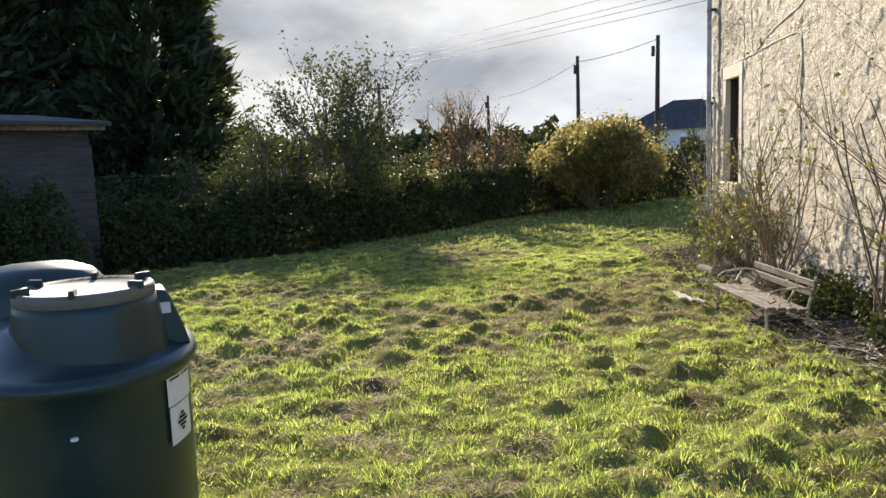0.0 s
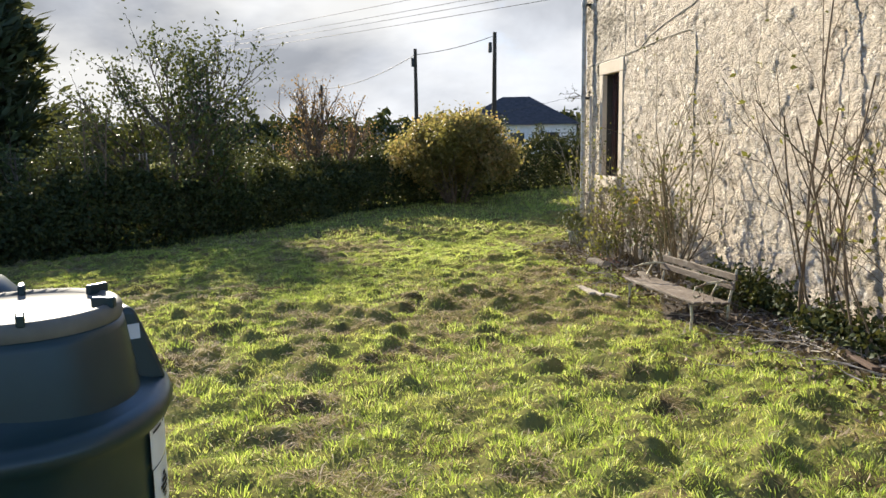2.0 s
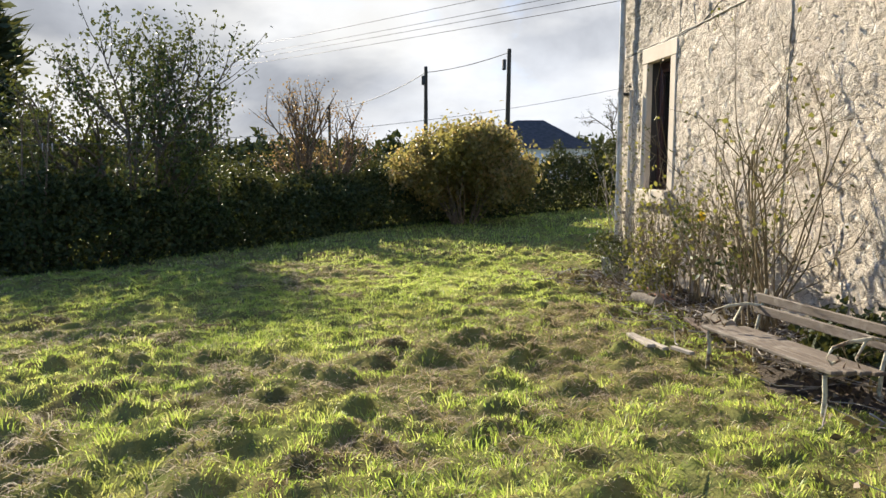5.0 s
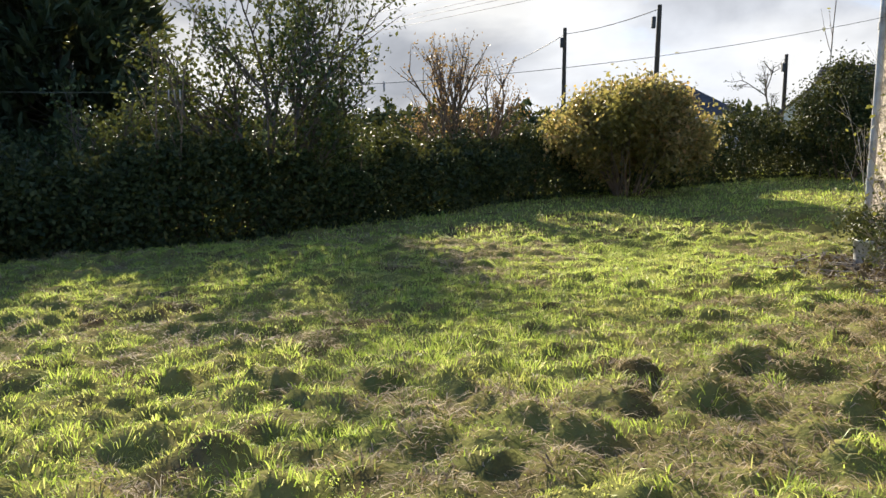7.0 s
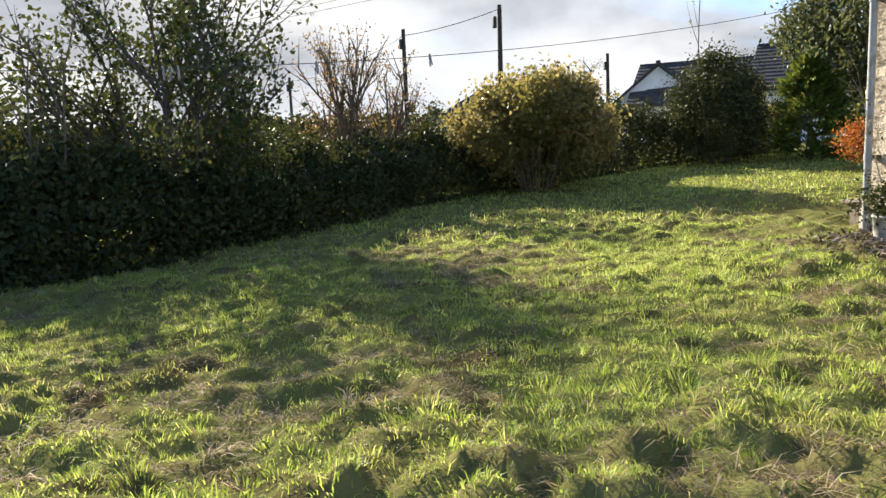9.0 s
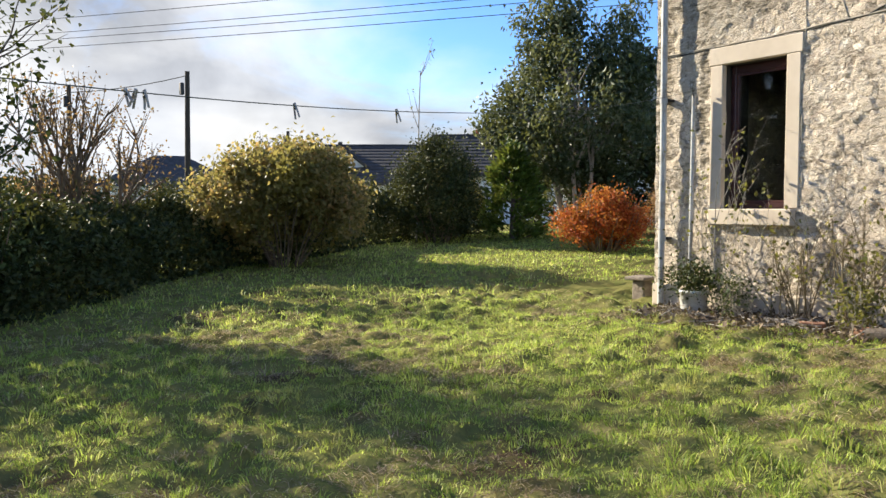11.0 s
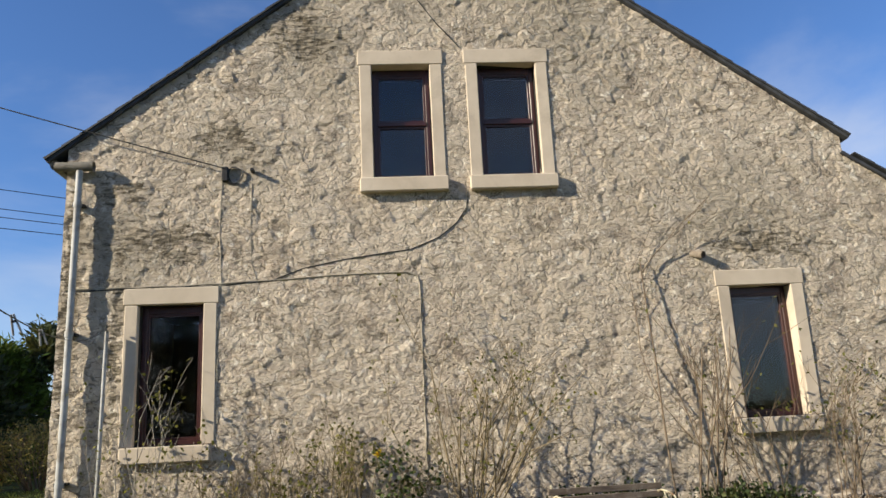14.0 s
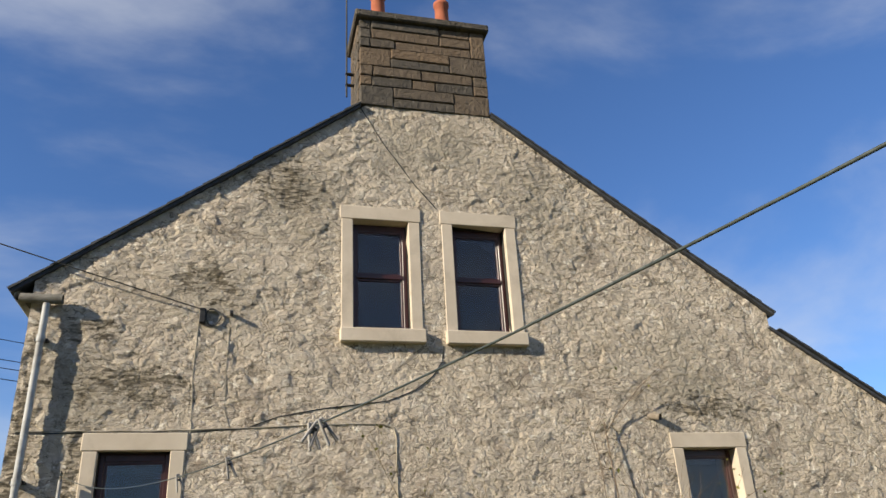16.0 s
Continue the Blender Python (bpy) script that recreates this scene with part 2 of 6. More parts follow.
def crinkled(m):
    """Crisp plates and pits of the paint-clogged stone, as fine relief."""
    nt = m.node_tree
    b = nt.nodes["Principled BSDF"]
    tc = nt.nodes.new("ShaderNodeTexCoord")
    warp = nt.nodes.new("ShaderNodeTexNoise")
    warp.inputs["Scale"].default_value, warp.inputs["Detail"].default_value = 9.0, 6.0
    nt.links.new(tc.outputs["Object"], warp.inputs["Vector"])
    add = nt.nodes.new("ShaderNodeVectorMath")
    add.operation = "MULTIPLY_ADD"
    add.inputs[1].default_value = (0.0, 0.42, 0.30)
    nt.links.new(warp.outputs["Color"], add.inputs[0])
    nt.links.new(tc.outputs["Object"], add.inputs[2])
    mp = nt.nodes.new("ShaderNodeMapping")
    mp.inputs["Scale"].default_value = (0.1, 3.6, 6.4)
    nt.links.new(add.outputs[0], mp.inputs["Vector"])
    vo = nt.nodes.new("ShaderNodeTexVoronoi")
    vo.feature = "DISTANCE_TO_EDGE"
    vo.inputs["Scale"].default_value = 1.0
    nt.links.new(mp.outputs[0], vo.inputs["Vector"])
    plates = clamp_range(nt, vo.outputs["Distance"], 0.0, 0.16)
    pits = noise_node(nt, 19, 10, 0.70, 0.9, stretch=(1, 0.7, 1.5))
    h = nt.nodes.new("ShaderNodeMath")
    h.operation = "MULTIPLY_ADD"
    h.inputs[1].default_value = 0.28
    nt.links.new(plates, h.inputs[0])
    nt.links.new(pits, h.inputs[2])
    bp = nt.nodes.new("ShaderNodeBump")
    bp.inputs["Strength"].default_value, bp.inputs["Distance"].default_value = 1.0, 0.034
    nt.links.new(h.outputs[0], bp.inputs["Height"])
    nt.links.new(bp.outputs[0], b.inputs["Normal"])
    # Darker seams paint shade into some of the relief grooves.
    seam = clamp_range(nt, vo.outputs["Distance"], 0.07, 0.0)
    some = clamp_range(nt, noise_node(nt, 4.0, 6, 0.7), 0.46, 0.60)
    both = nt.nodes.new("ShaderNodeMath")
    both.operation = "MULTIPLY"
    nt.links.new(seam, both.inputs[0])
    nt.links.new(some, both.inputs[1])
    col = b.inputs["Base Color"].links[0].from_socket
    nt.links.new(mixed(nt, both.outputs[0], col, (0.16, 0.13, 0.095)), b.inputs["Base Color"])


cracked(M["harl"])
crinkled(M["harl"])
weathered(M["harl"], [(10.2, 5.75, 0.9, 0.9), (8.6, 6.6, 1.6, 0.6), (7.0, 5.9, 0.9, 1.0), (12.6, 3.2, 0.8, 0.8), (5.2, 3.4, 1.0, 0.8), (11.2, 4.3, 0.7, 0.6)], (0.30, 0.265, 0.205))
bare_patches(M["harl"], [(12.1, 3.28, 0.75, 0.25), (11.3, 4.55, 0.35, 0.28), (4.85, 3.05, 0.65, 0.22), (13.08, 2.6, 0.12, 2.0), (10.4, 5.9, 0.5, 0.4), (12.6, 3.9, 0.4, 0.12), (12.55, 2.2, 0.10, 1.4)])
M["margin"] = surface("painted_margin", [(0.3, (0.50, 0.42, 0.325)), (0.7, (0.60, 0.515, 0.41))], 3.0, 0.85, bump=0.15, bump_scale=60, bump_dist=0.006,
                      stain=(0.40, 0.335, 0.26), stain_scale=2.0, stain_range=(0.52, 0.75))
M["barestone"] = surface("exposed_stone", [(0.3, (0.16, 0.13, 0.10)), (0.7, (0.32, 0.27, 0.21))], 9, 0.95, bump=0.7, bump_scale=30, bump_dist=0.03)
M["cement"] = surface("grey_cement", [(0.3, (0.14, 0.13, 0.11)), (0.7, (0.25, 0.23, 0.195))], 5, 0.95, bump=0.6, bump_scale=22, bump_dist=0.03)
M["chimstone"] = surface("chimney_stone", [(0.25, (0.05, 0.044, 0.038)), (0.6, (0.105, 0.09, 0.072)), (0.85, (0.20, 0.165, 0.12))], 7, 0.95, bump=0.7,
                         bump_scale=20, bump_dist=0.06, stain=(0.34, 0.34, 0.31), stain_scale=6, stain_range=(0.66, 0.74))
M["mortar"] = surface("mortar", [(0.3, (0.06, 0.055, 0.048)), (0.7, (0.12, 0.11, 0.095))], 20, 0.95)
M["slate"] = surface("roof_slate", [(0.3, (0.030, 0.032, 0.036)), (0.7, (0.075, 0.078, 0.085))], 6, 0.7, bump=0.3)
M["tile"] = surface("dark_roof_tile", [(0.3, (0.035, 0.033, 0.034)), (0.7, (0.075, 0.07, 0.068))], 3, 0.8, bump=0.3)
M["whitewash"] = surface("white_render", [(0.3, (0.62, 0.62, 0.60)), (0.7, (0.78, 0.78, 0.76))], 2, 0.9, bump=0.2)
M["greyrender"] = surface("grey_render", [(0.3, (0.36, 0.35, 0.35)), (0.7, (0.46, 0.45, 0.44))], 2, 0.9, bump=0.2)
M["brownframe"] = surface("brown_window_frame", [(0.3, (0.032, 0.010, 0.010)), (0.7, (0.055, 0.018, 0.016))], 8, 0.35, bump=0.05, spec=0.5)
M["pipe"] = surface("grey_painted_pipe", [(0.3, (0.34, 0.35, 0.35)), (0.7, (0.46, 0.46, 0.45))], 9, 0.55, bump=0.15, stain=(0.20, 0.18, 0.15), stain_scale=4)
M["darkmetal"] = surface("dark_metal", [(0.3, (0.03, 0.03, 0.032)), (0.7, (0.07, 0.068, 0.065))], 12, 0.55, 0.6, bump=0.1)
M["cable"] = surface("black_cable", [(0.3, (0.02, 0.02, 0.02)), (0.7, (0.05, 0.05, 0.048))], 12, 0.6, bump=0)
M["paintedcable"] = surface("painted_cable", [(0.3, (0.26, 0.23, 0.18)), (0.7, (0.38, 0.34, 0.27))], 12, 0.7, bump=0.1)
M["line"] = surface("clothes_line", [(0.3, (0.03, 0.038, 0.036)), (0.7, (0.085, 0.10, 0.092))], 60, 0.5, bump=0.1)
M["peg"] = surface("grey_peg", [(0.3, (0.24, 0.22, 0.20)), (0.7, (0.42, 0.40, 0.37))], 20, 0.7, bump=0.1)
M["tank"] = surface("dark_green_plastic", [(0.3, (0.010, 0.026, 0.026)), (0.7, (0.016, 0.036, 0.034))], 5, 0.36, bump=0.06, bump_scale=180, bump_dist=0.002,
                    spec=0.45, stain=(0.035, 0.045, 0.04), stain_scale=2.2, stain_range=(0.6, 0.8))
# Lighter tan than the tank: sun glare put into the lid colour.
M["tanklid"] = surface("sun_glare_lid", [(0.3, (0.10, 0.095, 0.075)), (0.7, (0.17, 0.155, 0.12))], 6, 0.62, bump=0.08, bump_scale=150, bump_dist=0.002, spec=0.3)
M["label"] = surface("paper_label", [(0.3, (0.66, 0.66, 0.62)), (0.7, (0.76, 0.76, 0.72))], 5, 0.6, bump=0)
M["black"] = surface("black_ink", [(0.3, (0.02, 0.02, 0.02)), (0.7, (0.03, 0.03, 0.03))], 5, 0.7, bump=0)
M["benchwood"] = surface("bench_slat", [(0.3, (0.10, 0.075, 0.055)), (0.7, (0.20, 0.16, 0.125))], 6, 0.75, bump=0.5, stretch=(6, 0.6, 6), spec=0.25, stain=(0.30, 0.26, 0.21), stain_scale=5)
M["wood"] = surface("weathered_wood", [(0.3, (0.24, 0.20, 0.16)), (0.7, (0.42, 0.37, 0.30))], 5, 0.85, bump=0.4, bump_scale=40, stretch=(6, 0.6, 6), stain=(0.12, 0.10, 0.08), stain_scale=5)
M["darkwood"] = surface("dark_stained_wood", [(0.3, (0.06, 0.038, 0.028)), (0.7, (0.13, 0.085, 0.06))], 7, 0.8, bump=0.4, stretch=(6, 0.6, 6))
M["polewood"] = surface("creosoted_pole", [(0.3, (0.035, 0.028, 0.022)), (0.7, (0.08, 0.065, 0.05))], 6, 0.9, bump=0.3, stretch=(8, 8, 0.5))
M["whiteiron"] = surface("flaking_white_iron", [(0.3, (0.42, 0.38, 0.27)), (0.7, (0.58, 0.54, 0.40))], 15, 0.75, bump=0.3, stain=(0.14, 0.085, 0.05), stain_scale=9, stain_range=(0.48, 0.60), spec=0.2)
M["bark"] = surface("grey_bark", [(0.3, (0.07, 0.055, 0.042)), (0.7, (0.17, 0.14, 0.11))], 12, 0.9, bump=0.5, stretch=(3, 3, 0.7))
M["palebark"] = surface("pale_bark", [(0.3, (0.22, 0.19, 0.16)), (0.7, (0.42, 0.38, 0.33))], 5, 0.8, bump=0.4, stretch=(2, 2, 0.6))
M["twig"] = surface("brown_twig", [(0.3, (0.10, 0.07, 0.045)), (0.7, (0.22, 0.165, 0.11))], 9, 0.85, bump=0.2)
M["greenstem"] = surface("woody_rose_stem", [(0.3, (0.12, 0.095, 0.05)), (0.7, (0.26, 0.20, 0.12))], 6, 0.75, bump=0.2)
M["brick"] = surface("old_brick", [(0.3, (0.22, 0.10, 0.06)), (0.7, (0.36, 0.20, 0.13))], 14, 0.9, bump=0.4)
M["rust"] = surface("rusty_panel", [(0.3, (0.22, 0.075, 0.022)), (0.7, (0.36, 0.15, 0.05))], 9, 0.85, bump=0.3, stain=(0.10, 0.06, 0.04), stain_scale=6)
M["pot"] = surface("white_plastic_pot", [(0.3, (0.55, 0.54, 0.50)), (0.7, (0.66, 0.65, 0.60))], 6, 0.55, bump=0.1, stain=(0.36, 0.34, 0.28), stain_scale=7)
M["terracotta"] = surface("terracotta", [(0.3, (0.30, 0.085, 0.045)), (0.7, (0.42, 0.14, 0.075))], 6, 0.85, bump=0.25)
M["shed"] = surface("grey_boards", [(0.3, (0.045, 0.043, 0.042)), (0.7, (0.10, 0.096, 0.09))], 4, 0.85, bump=0.3, stretch=(0.6, 0.6, 6))
# Near-black base puts the rooms' unlit look into the colour.
M["interior"] = surface("darkened_room", [(0.3, (0.03, 0.028, 0.026)), (0.7, (0.045, 0.042, 0.038))], 2, 0.9, bump=0)
M["hill"] = surface("far_hill", [(0.3, (0.06, 0.075, 0.08)), (0.7, (0.09, 0.10, 0.10))], 0.05, 0.95, bump=0, spec=0.0)
M["yellowleaf"] = foliage("golden_leaf", [(0.0, (0.12, 0.11, 0.045)), (0.4, (0.26, 0.215, 0.08)), (0.75, (0.38, 0.30, 0.13)), (1.0, (0.46, 0.27, 0.12))], 0.5, 0.4, (0.15, 0.135, 0.04), 0.55, (0.45, 0.65), 0.15)
M["hedgeleaf"] = foliage("dark_hedge_leaf", [(0.0, (0.018, 0.030, 0.012)), (0.6, (0.042, 0.060, 0.022)), (1.0, (0.09, 0.10, 0.035))], 0.12, 0.6, spec=0.15)
M["greenleaf"] = foliage("green_leaf", [(0.0, (0.022, 0.038, 0.012)), (0.6, (0.05, 0.078, 0.022)), (1.0, (0.14, 0.165, 0.055))], 0.16, 0.55, spec=0.2)
M["eucleaf"] = foliage("grey_green_leaf", [(0.0, (0.022, 0.040, 0.018)), (0.6, (0.055, 0.085, 0.040)), (1.0, (0.14, 0.165, 0.10))], 0.3, 0.5, spec=0.3)
M["pinkleaf"] = foliage("russet_leaf", [(0.0, (0.12, 0.06, 0.03)), (0.6, (0.25, 0.12, 0.07)), (1.0, (0.36, 0.20, 0.12))], 0.4, 0.5)
M["orangeleaf"] = foliage("orange_red_leaf", [(0.0, (0.22, 0.03, 0.012)), (0.45, (0.46, 0.075, 0.018)), (0.8, (0.56, 0.15, 0.03)), (1.0, (0.38, 0.20, 0.04))], 0.4, 0.5, (0.40, 0.16, 0.03), 1.0, (0.5, 0.68))
M["conifer"] = foliage("conifer_spray", [(0.0, (0.016, 0.027, 0.016)), (0.6, (0.034, 0.053, 0.026)), (1.0, (0.075, 0.095, 0.05))], 0.2, 0.6)
M["brightconifer"] = foliage("bright_conifer_spray", [(0.0, (0.03, 0.06, 0.01)), (0.6, (0.07, 0.13, 0.02)), (1.0, (0.12, 0.19, 0.03))], 0.3, 0.55)
M["roseleaf"] = foliage("rose_leaf", [(0.0, (0.05, 0.06, 0.02)), (0.6, (0.11, 0.12, 0.03)), (1.0, (0.25, 0.23, 0.06))], 0.45, 0.55, spec=0.2)
M["petal"] = foliage("yellow_petal", [(0.0, (0.72, 0.50, 0.03)), (1.0, (0.85, 0.68, 0.08))], 0.4, 0.6)
M["mulch"] = foliage("dead_leaf_litter", [(0.0, (0.05, 0.035, 0.025)), (0.6, (0.13, 0.09, 0.06)), (1.0, (0.30, 0.24, 0.17))], 0.1, 0.85)


def stone_by_stone(m, warm):
    """Each block its own shade."""
    nt = m.node_tree
    b = nt.nodes["Principled BSDF"]
    col = b.inputs["Base Color"].links[0].from_socket
    info = nt.nodes.new("ShaderNodeObjectInfo")
    nt.links.new(mixed(nt, clamp_range(nt, info.outputs["Random"], 0.25, 1.1), col, warm), b.inputs["Base Color"])


stone_by_stone(M["chimstone"], (0.19, 0.13, 0.08))


def glass_material():
    m = bpy.data.materials.new("window_glass")
    m.use_nodes = True
    b = m.node_tree.nodes["Principled BSDF"]
    b.inputs["Base Color"].default_value = (0.90, 0.93, 0.94, 1)
    b.inputs["Roughness"].default_value, b.inputs["IOR"].default_value = 0.02, 1.5
    b.inputs["Transmission Weight"].default_value = 1.0
    return m


M["glass"] = glass_material()


# ---------------------------------------------------------------- builders
rng = np.random.default_rng(7)


def vnoise(x, y, scale, seed=0):
    """Smooth value noise in the plane, 0 to 1."""
    x, y = np.asarray(x, float) / scale, np.asarray(y, float) / scale
    xi, yi = np.floor(x).astype(np.int64), np.floor(y).astype(np.int64)
    fx, fy = x - xi, y - yi
    fx, fy = fx * fx * (3 - 2 * fx), fy * fy * (3 - 2 * fy)

    def h(a, b):
        n = (a * 374761393 + b * 668265263 + seed * 1442695041) & 0xFFFFFFFF
        n = ((n ^ (n >> 13)) * 1274126177) & 0xFFFFFFFF
        return ((n ^ (n >> 16)) & 0xFFFF) / 65535.0
    return (h(xi, yi) * (1 - fx) + h(xi + 1, yi) * fx) * (1 - fy) + (h(xi, yi + 1) * (1 - fx) + h(xi + 1, yi + 1) * fx) * fy


def base_height(x, y):
    x, y = np.asarray(x, float), np.asarray(y, float)
    z = -0.06 - 0.022 * (np.clip(y, -5, 16) - 4.5) + 0.02 * np.clip(x - 1.5, 0, 3) + 0.03 * np.clip(x, -6, 0)
    return z + 0.03 * np.clip((x - 3) * 0.75 + (y - 14) * 0.66, 0, 14)


def clump_field(x, y, size, seed):
    """Nearest clump centre of an uneven grid: distance in cells, direction away from it, and a random share."""
    x, y = np.asarray(x, float) / size, np.asarray(y, float) / size
    xi, yi = np.floor(x).astype(np.int64), np.floor(y).astype(np.int64)
    best = np.full(x.shape, 9.0)
    away, share = np.zeros(x.shape), np.zeros(x.shape)

    def h(a, b, k):
        n = (a * 374761393 + b * 668265263 + (seed * 11 + k) * 1442695041) & 0xFFFFFFFF
        n = ((n ^ (n >> 13)) * 1274126177) & 0xFFFFFFFF
        return ((n ^ (n >> 16)) & 0xFFFF) / 65535.0
    for i in (-1, 0, 1):
        for j in (-1, 0, 1):
            a, b = xi + i, yi + j
            dx, dy = x - a - h(a, b, 1), y - b - h(a, b, 2)
            d = np.hypot(dx, dy)
            near = d < best
            away = np.where(near, np.arctan2(dy, dx), away)
            share = np.where(near, h(a, b, 3), share)
            best = np.where(near, d, best)
    return best, away, share


def hummocks(x, y, size, seed):
    """Steep-sided lumps of turf, each with a height of its own, 0 to 1."""
    wx = x + 0.45 * size * (vnoise(x, y, size * 0.45, seed + 1) - 0.5)
    wy = y + 0.45 * size * (vnoise(x, y, size * 0.45, seed + 2) - 0.5)
    d, _, share = clump_field(wx, wy, size, seed)
    return share ** 1.3 * np.clip(1.15 - (d / 0.62) ** 2, 0, 1)


def tussock(x, y):
    c = vnoise(x, y, 1.7, 3)
    return 0.085 * hummocks(x, y * 1.15, 0.31, 4) * (0.4 + c) + 0.065 * hummocks(x, y * 1.1, 0.19, 9) * (0.35 + c) + 0.05 * c + 0.025 * vnoise(x, y, 0.10, 2) - 0.072


def ground_height(x, y):
    x, y = np.asarray(x, float), np.asarray(y, float)
    near = np.clip((x + 7.2) / 0.7, 0, 1) * np.clip((y - 0.9) / 0.7, 0, 1) * np.clip((18.2 - y) / 0.8, 0, 1)
    lawn = np.clip((3.75 - x) / 0.5, 0.25, 1)
    return base_height(x, y) + tussock(x, y) * near * np.where(y < 13, lawn, 1)


def gz(x, y):
    return float(ground_height(x, y))


def mesh_of(name, verts, faces, material, smooth=False):
    me = bpy.data.meshes.new(name)
    me.from_pydata([tuple(v) for v in verts], [], faces)
    if smooth:
        me.polygons.foreach_set("use_smooth", [True] * len(me.polygons))
    me.materials.append(material)
    me.update()
    return me


def fast_mesh(name, verts, faces, material, smooth=False):
    """verts n x 3, faces m x k arrays of one size."""
    verts, faces = np.asarray(verts, np.float32), np.asarray(faces, np.int32)
    me = bpy.data.meshes.new(name)
    k = faces.shape[1]
    me.vertices.add(len(verts))
    me.vertices.foreach_set("co", verts.ravel())
    me.loops.add(faces.size)
    me.loops.foreach_set("vertex_index", faces.ravel())
    me.polygons.add(len(faces))
    me.polygons.foreach_set("loop_start", np.arange(len(faces), dtype=np.int32) * k)
    if smooth:
        me.polygons.foreach_set("use_smooth", np.ones(len(faces), bool))
    me.materials.append(material)
    me.update(calc_edges=True)
    return me


def thing(name, base, label, category, group="", kind=""):
    ob = new(name)
    ob.location = base
    ob.empty_display_size = 0.2
    return tagged(ob, label, category, group, kind)


def part(name, data, material, parent, label=""):
    """Links a mesh or bmesh, made in world coordinates, as one part under a thing or a part."""
    if isinstance(data, bmesh.types.BMesh):
        me = bpy.data.meshes.new(name)
        data.to_mesh(me)
        data.free()
        me.materials.append(material)
        data = me
    ob = new(name, data)
    if parent is not None:
        ob.parent = parent
        if parent.parent is None:
            ob.matrix_parent_inverse = Matrix.Translation(-Vector(parent.location))
    if label:
        ob["label"] = label
    if name in ("brushwood", "bough_work", "branch_work", "stem_work", "twig_work"):
        ob["kind"] = "stuff"
    return ob


def box(lo, hi, bevel=0.0, m=None, seg=1):
    bm = bmesh.new()
    bmesh.ops.create_cube(bm, size=1)
    lo, hi = Vector(lo), Vector(hi)
    for v in bm.verts:
        v.co = Vector(((lo[i] + hi[i]) / 2 + v.co[i] * (hi[i] - lo[i]) for i in range(3)))
    if bevel:
        bmesh.ops.bevel(bm, geom=bm.edges[:], offset=bevel, segments=seg, affect="EDGES", profile=0.5)
    if m is not None:
        bmesh.ops.transform(bm, matrix=m, verts=bm.verts)
    return bm


def wobble(bm, amount, seed=0):
    for v in bm.verts:
        v.co += noise.noise_vector(v.co * 9 + Vector((seed, seed * 2, 0))) * amount
    return bm


def lathe(profile, centre, segments=28, sx=1.0, sy=1.0, smooth=True):
    """A turned mesh from (radius, z) pairs."""
    verts, faces = [], []
    n = segments
    for r, z in profile:
        for i in range(n):
            a = 2 * math.pi * i / n
            verts.append((centre[0] + r * sx * math.cos(a), centre[1] + r * sy * math.sin(a), centre[2] + z))
    for j in range(len(profile) - 1):
        for i in range(n):
            k = (i + 1) % n
            faces.append((j * n + i, j * n + k, (j + 1) * n + k, (j + 1) * n + i))
    faces.append(tuple(range((len(profile) - 1) * n, len(profile) * n)))
    faces.append(tuple(reversed(range(n))))
    return verts, faces


def tubes(name, lines, material, sides=5, smooth=True):
    """lines: (points, r0, r1) each; one mesh of tapered tubes."""
    V, F = [], []
    off = 0
    ang = np.arange(sides) * 2 * np.pi / sides
    ca, sa = np.cos(ang)[:, None], np.sin(ang)[:, None]
    for pts, r0, r1 in lines:
        p = np.asarray(pts, float)
        n = len(p)
        d = np.gradient(p, axis=0)
        d /= np.linalg.norm(d, axis=1)[:, None] + 1e-9
        up = np.array([0.0, 0.0, 1.0]) if abs(d[0][2]) < 0.9 else np.array([1.0, 0.0, 0.0])
        for i in range(n):
            u = np.cross(d[i], up)
            u /= np.linalg.norm(u) + 1e-9
            w = np.cross(d[i], u)
            r = r0 + (r1 - r0) * i / max(1, n - 1)
            V.append(p[i] + r * (ca * u + sa * w))
        for i in range(n - 1):
            a = off + i * sides
            for s in range(sides):
                t = (s + 1) % sides
                F.append((a + s, a + t, a + sides + t, a + sides + s))
        off += n * sides
    return fast_mesh(name, np.concatenate(V), np.array(F), material, smooth)


def leaf_cards(name, pts, length, width, material, droop=0.0, spread=1.0, jitter=0.4, along=None):
    """Folded leaf blades at the points, each of two triangles."""
    pts = np.asarray(pts, float)
    n = len(pts)
    d = rng.normal(size=(n, 3)) * spread
    if along is not None:
        d = d * 0.5 + along
    d[:, 2] -= droop
    d /= np.linalg.norm(d, axis=1)[:, None] + 1e-9
    s = np.cross(d, rng.normal(size=(n, 3)))
    s /= np.linalg.norm(s, axis=1)[:, None] + 1e-9
    nn = np.cross(d, s)
    L = (length * (1 + jitter * rng.uniform(-1, 1, n)))[:, None]
    W = (width * (1 + jitter * rng.uniform(-1, 1, n)))[:, None]
    a = pts
    b = pts + d * L * 0.45 + s * W * 0.5 + nn * W * 0.18
    c = pts + d * L
    e = pts + d * L * 0.45 - s * W * 0.5 + nn * W * 0.18
    V = np.stack([a, b, c, e], 1).reshape(-1, 3)
    i = np.arange(n)[:, None] * 4
    F = np.concatenate([i + [[0, 1, 2]], i + [[0, 2, 3]]], 0)
    return fast_mesh(name, V, F, material)


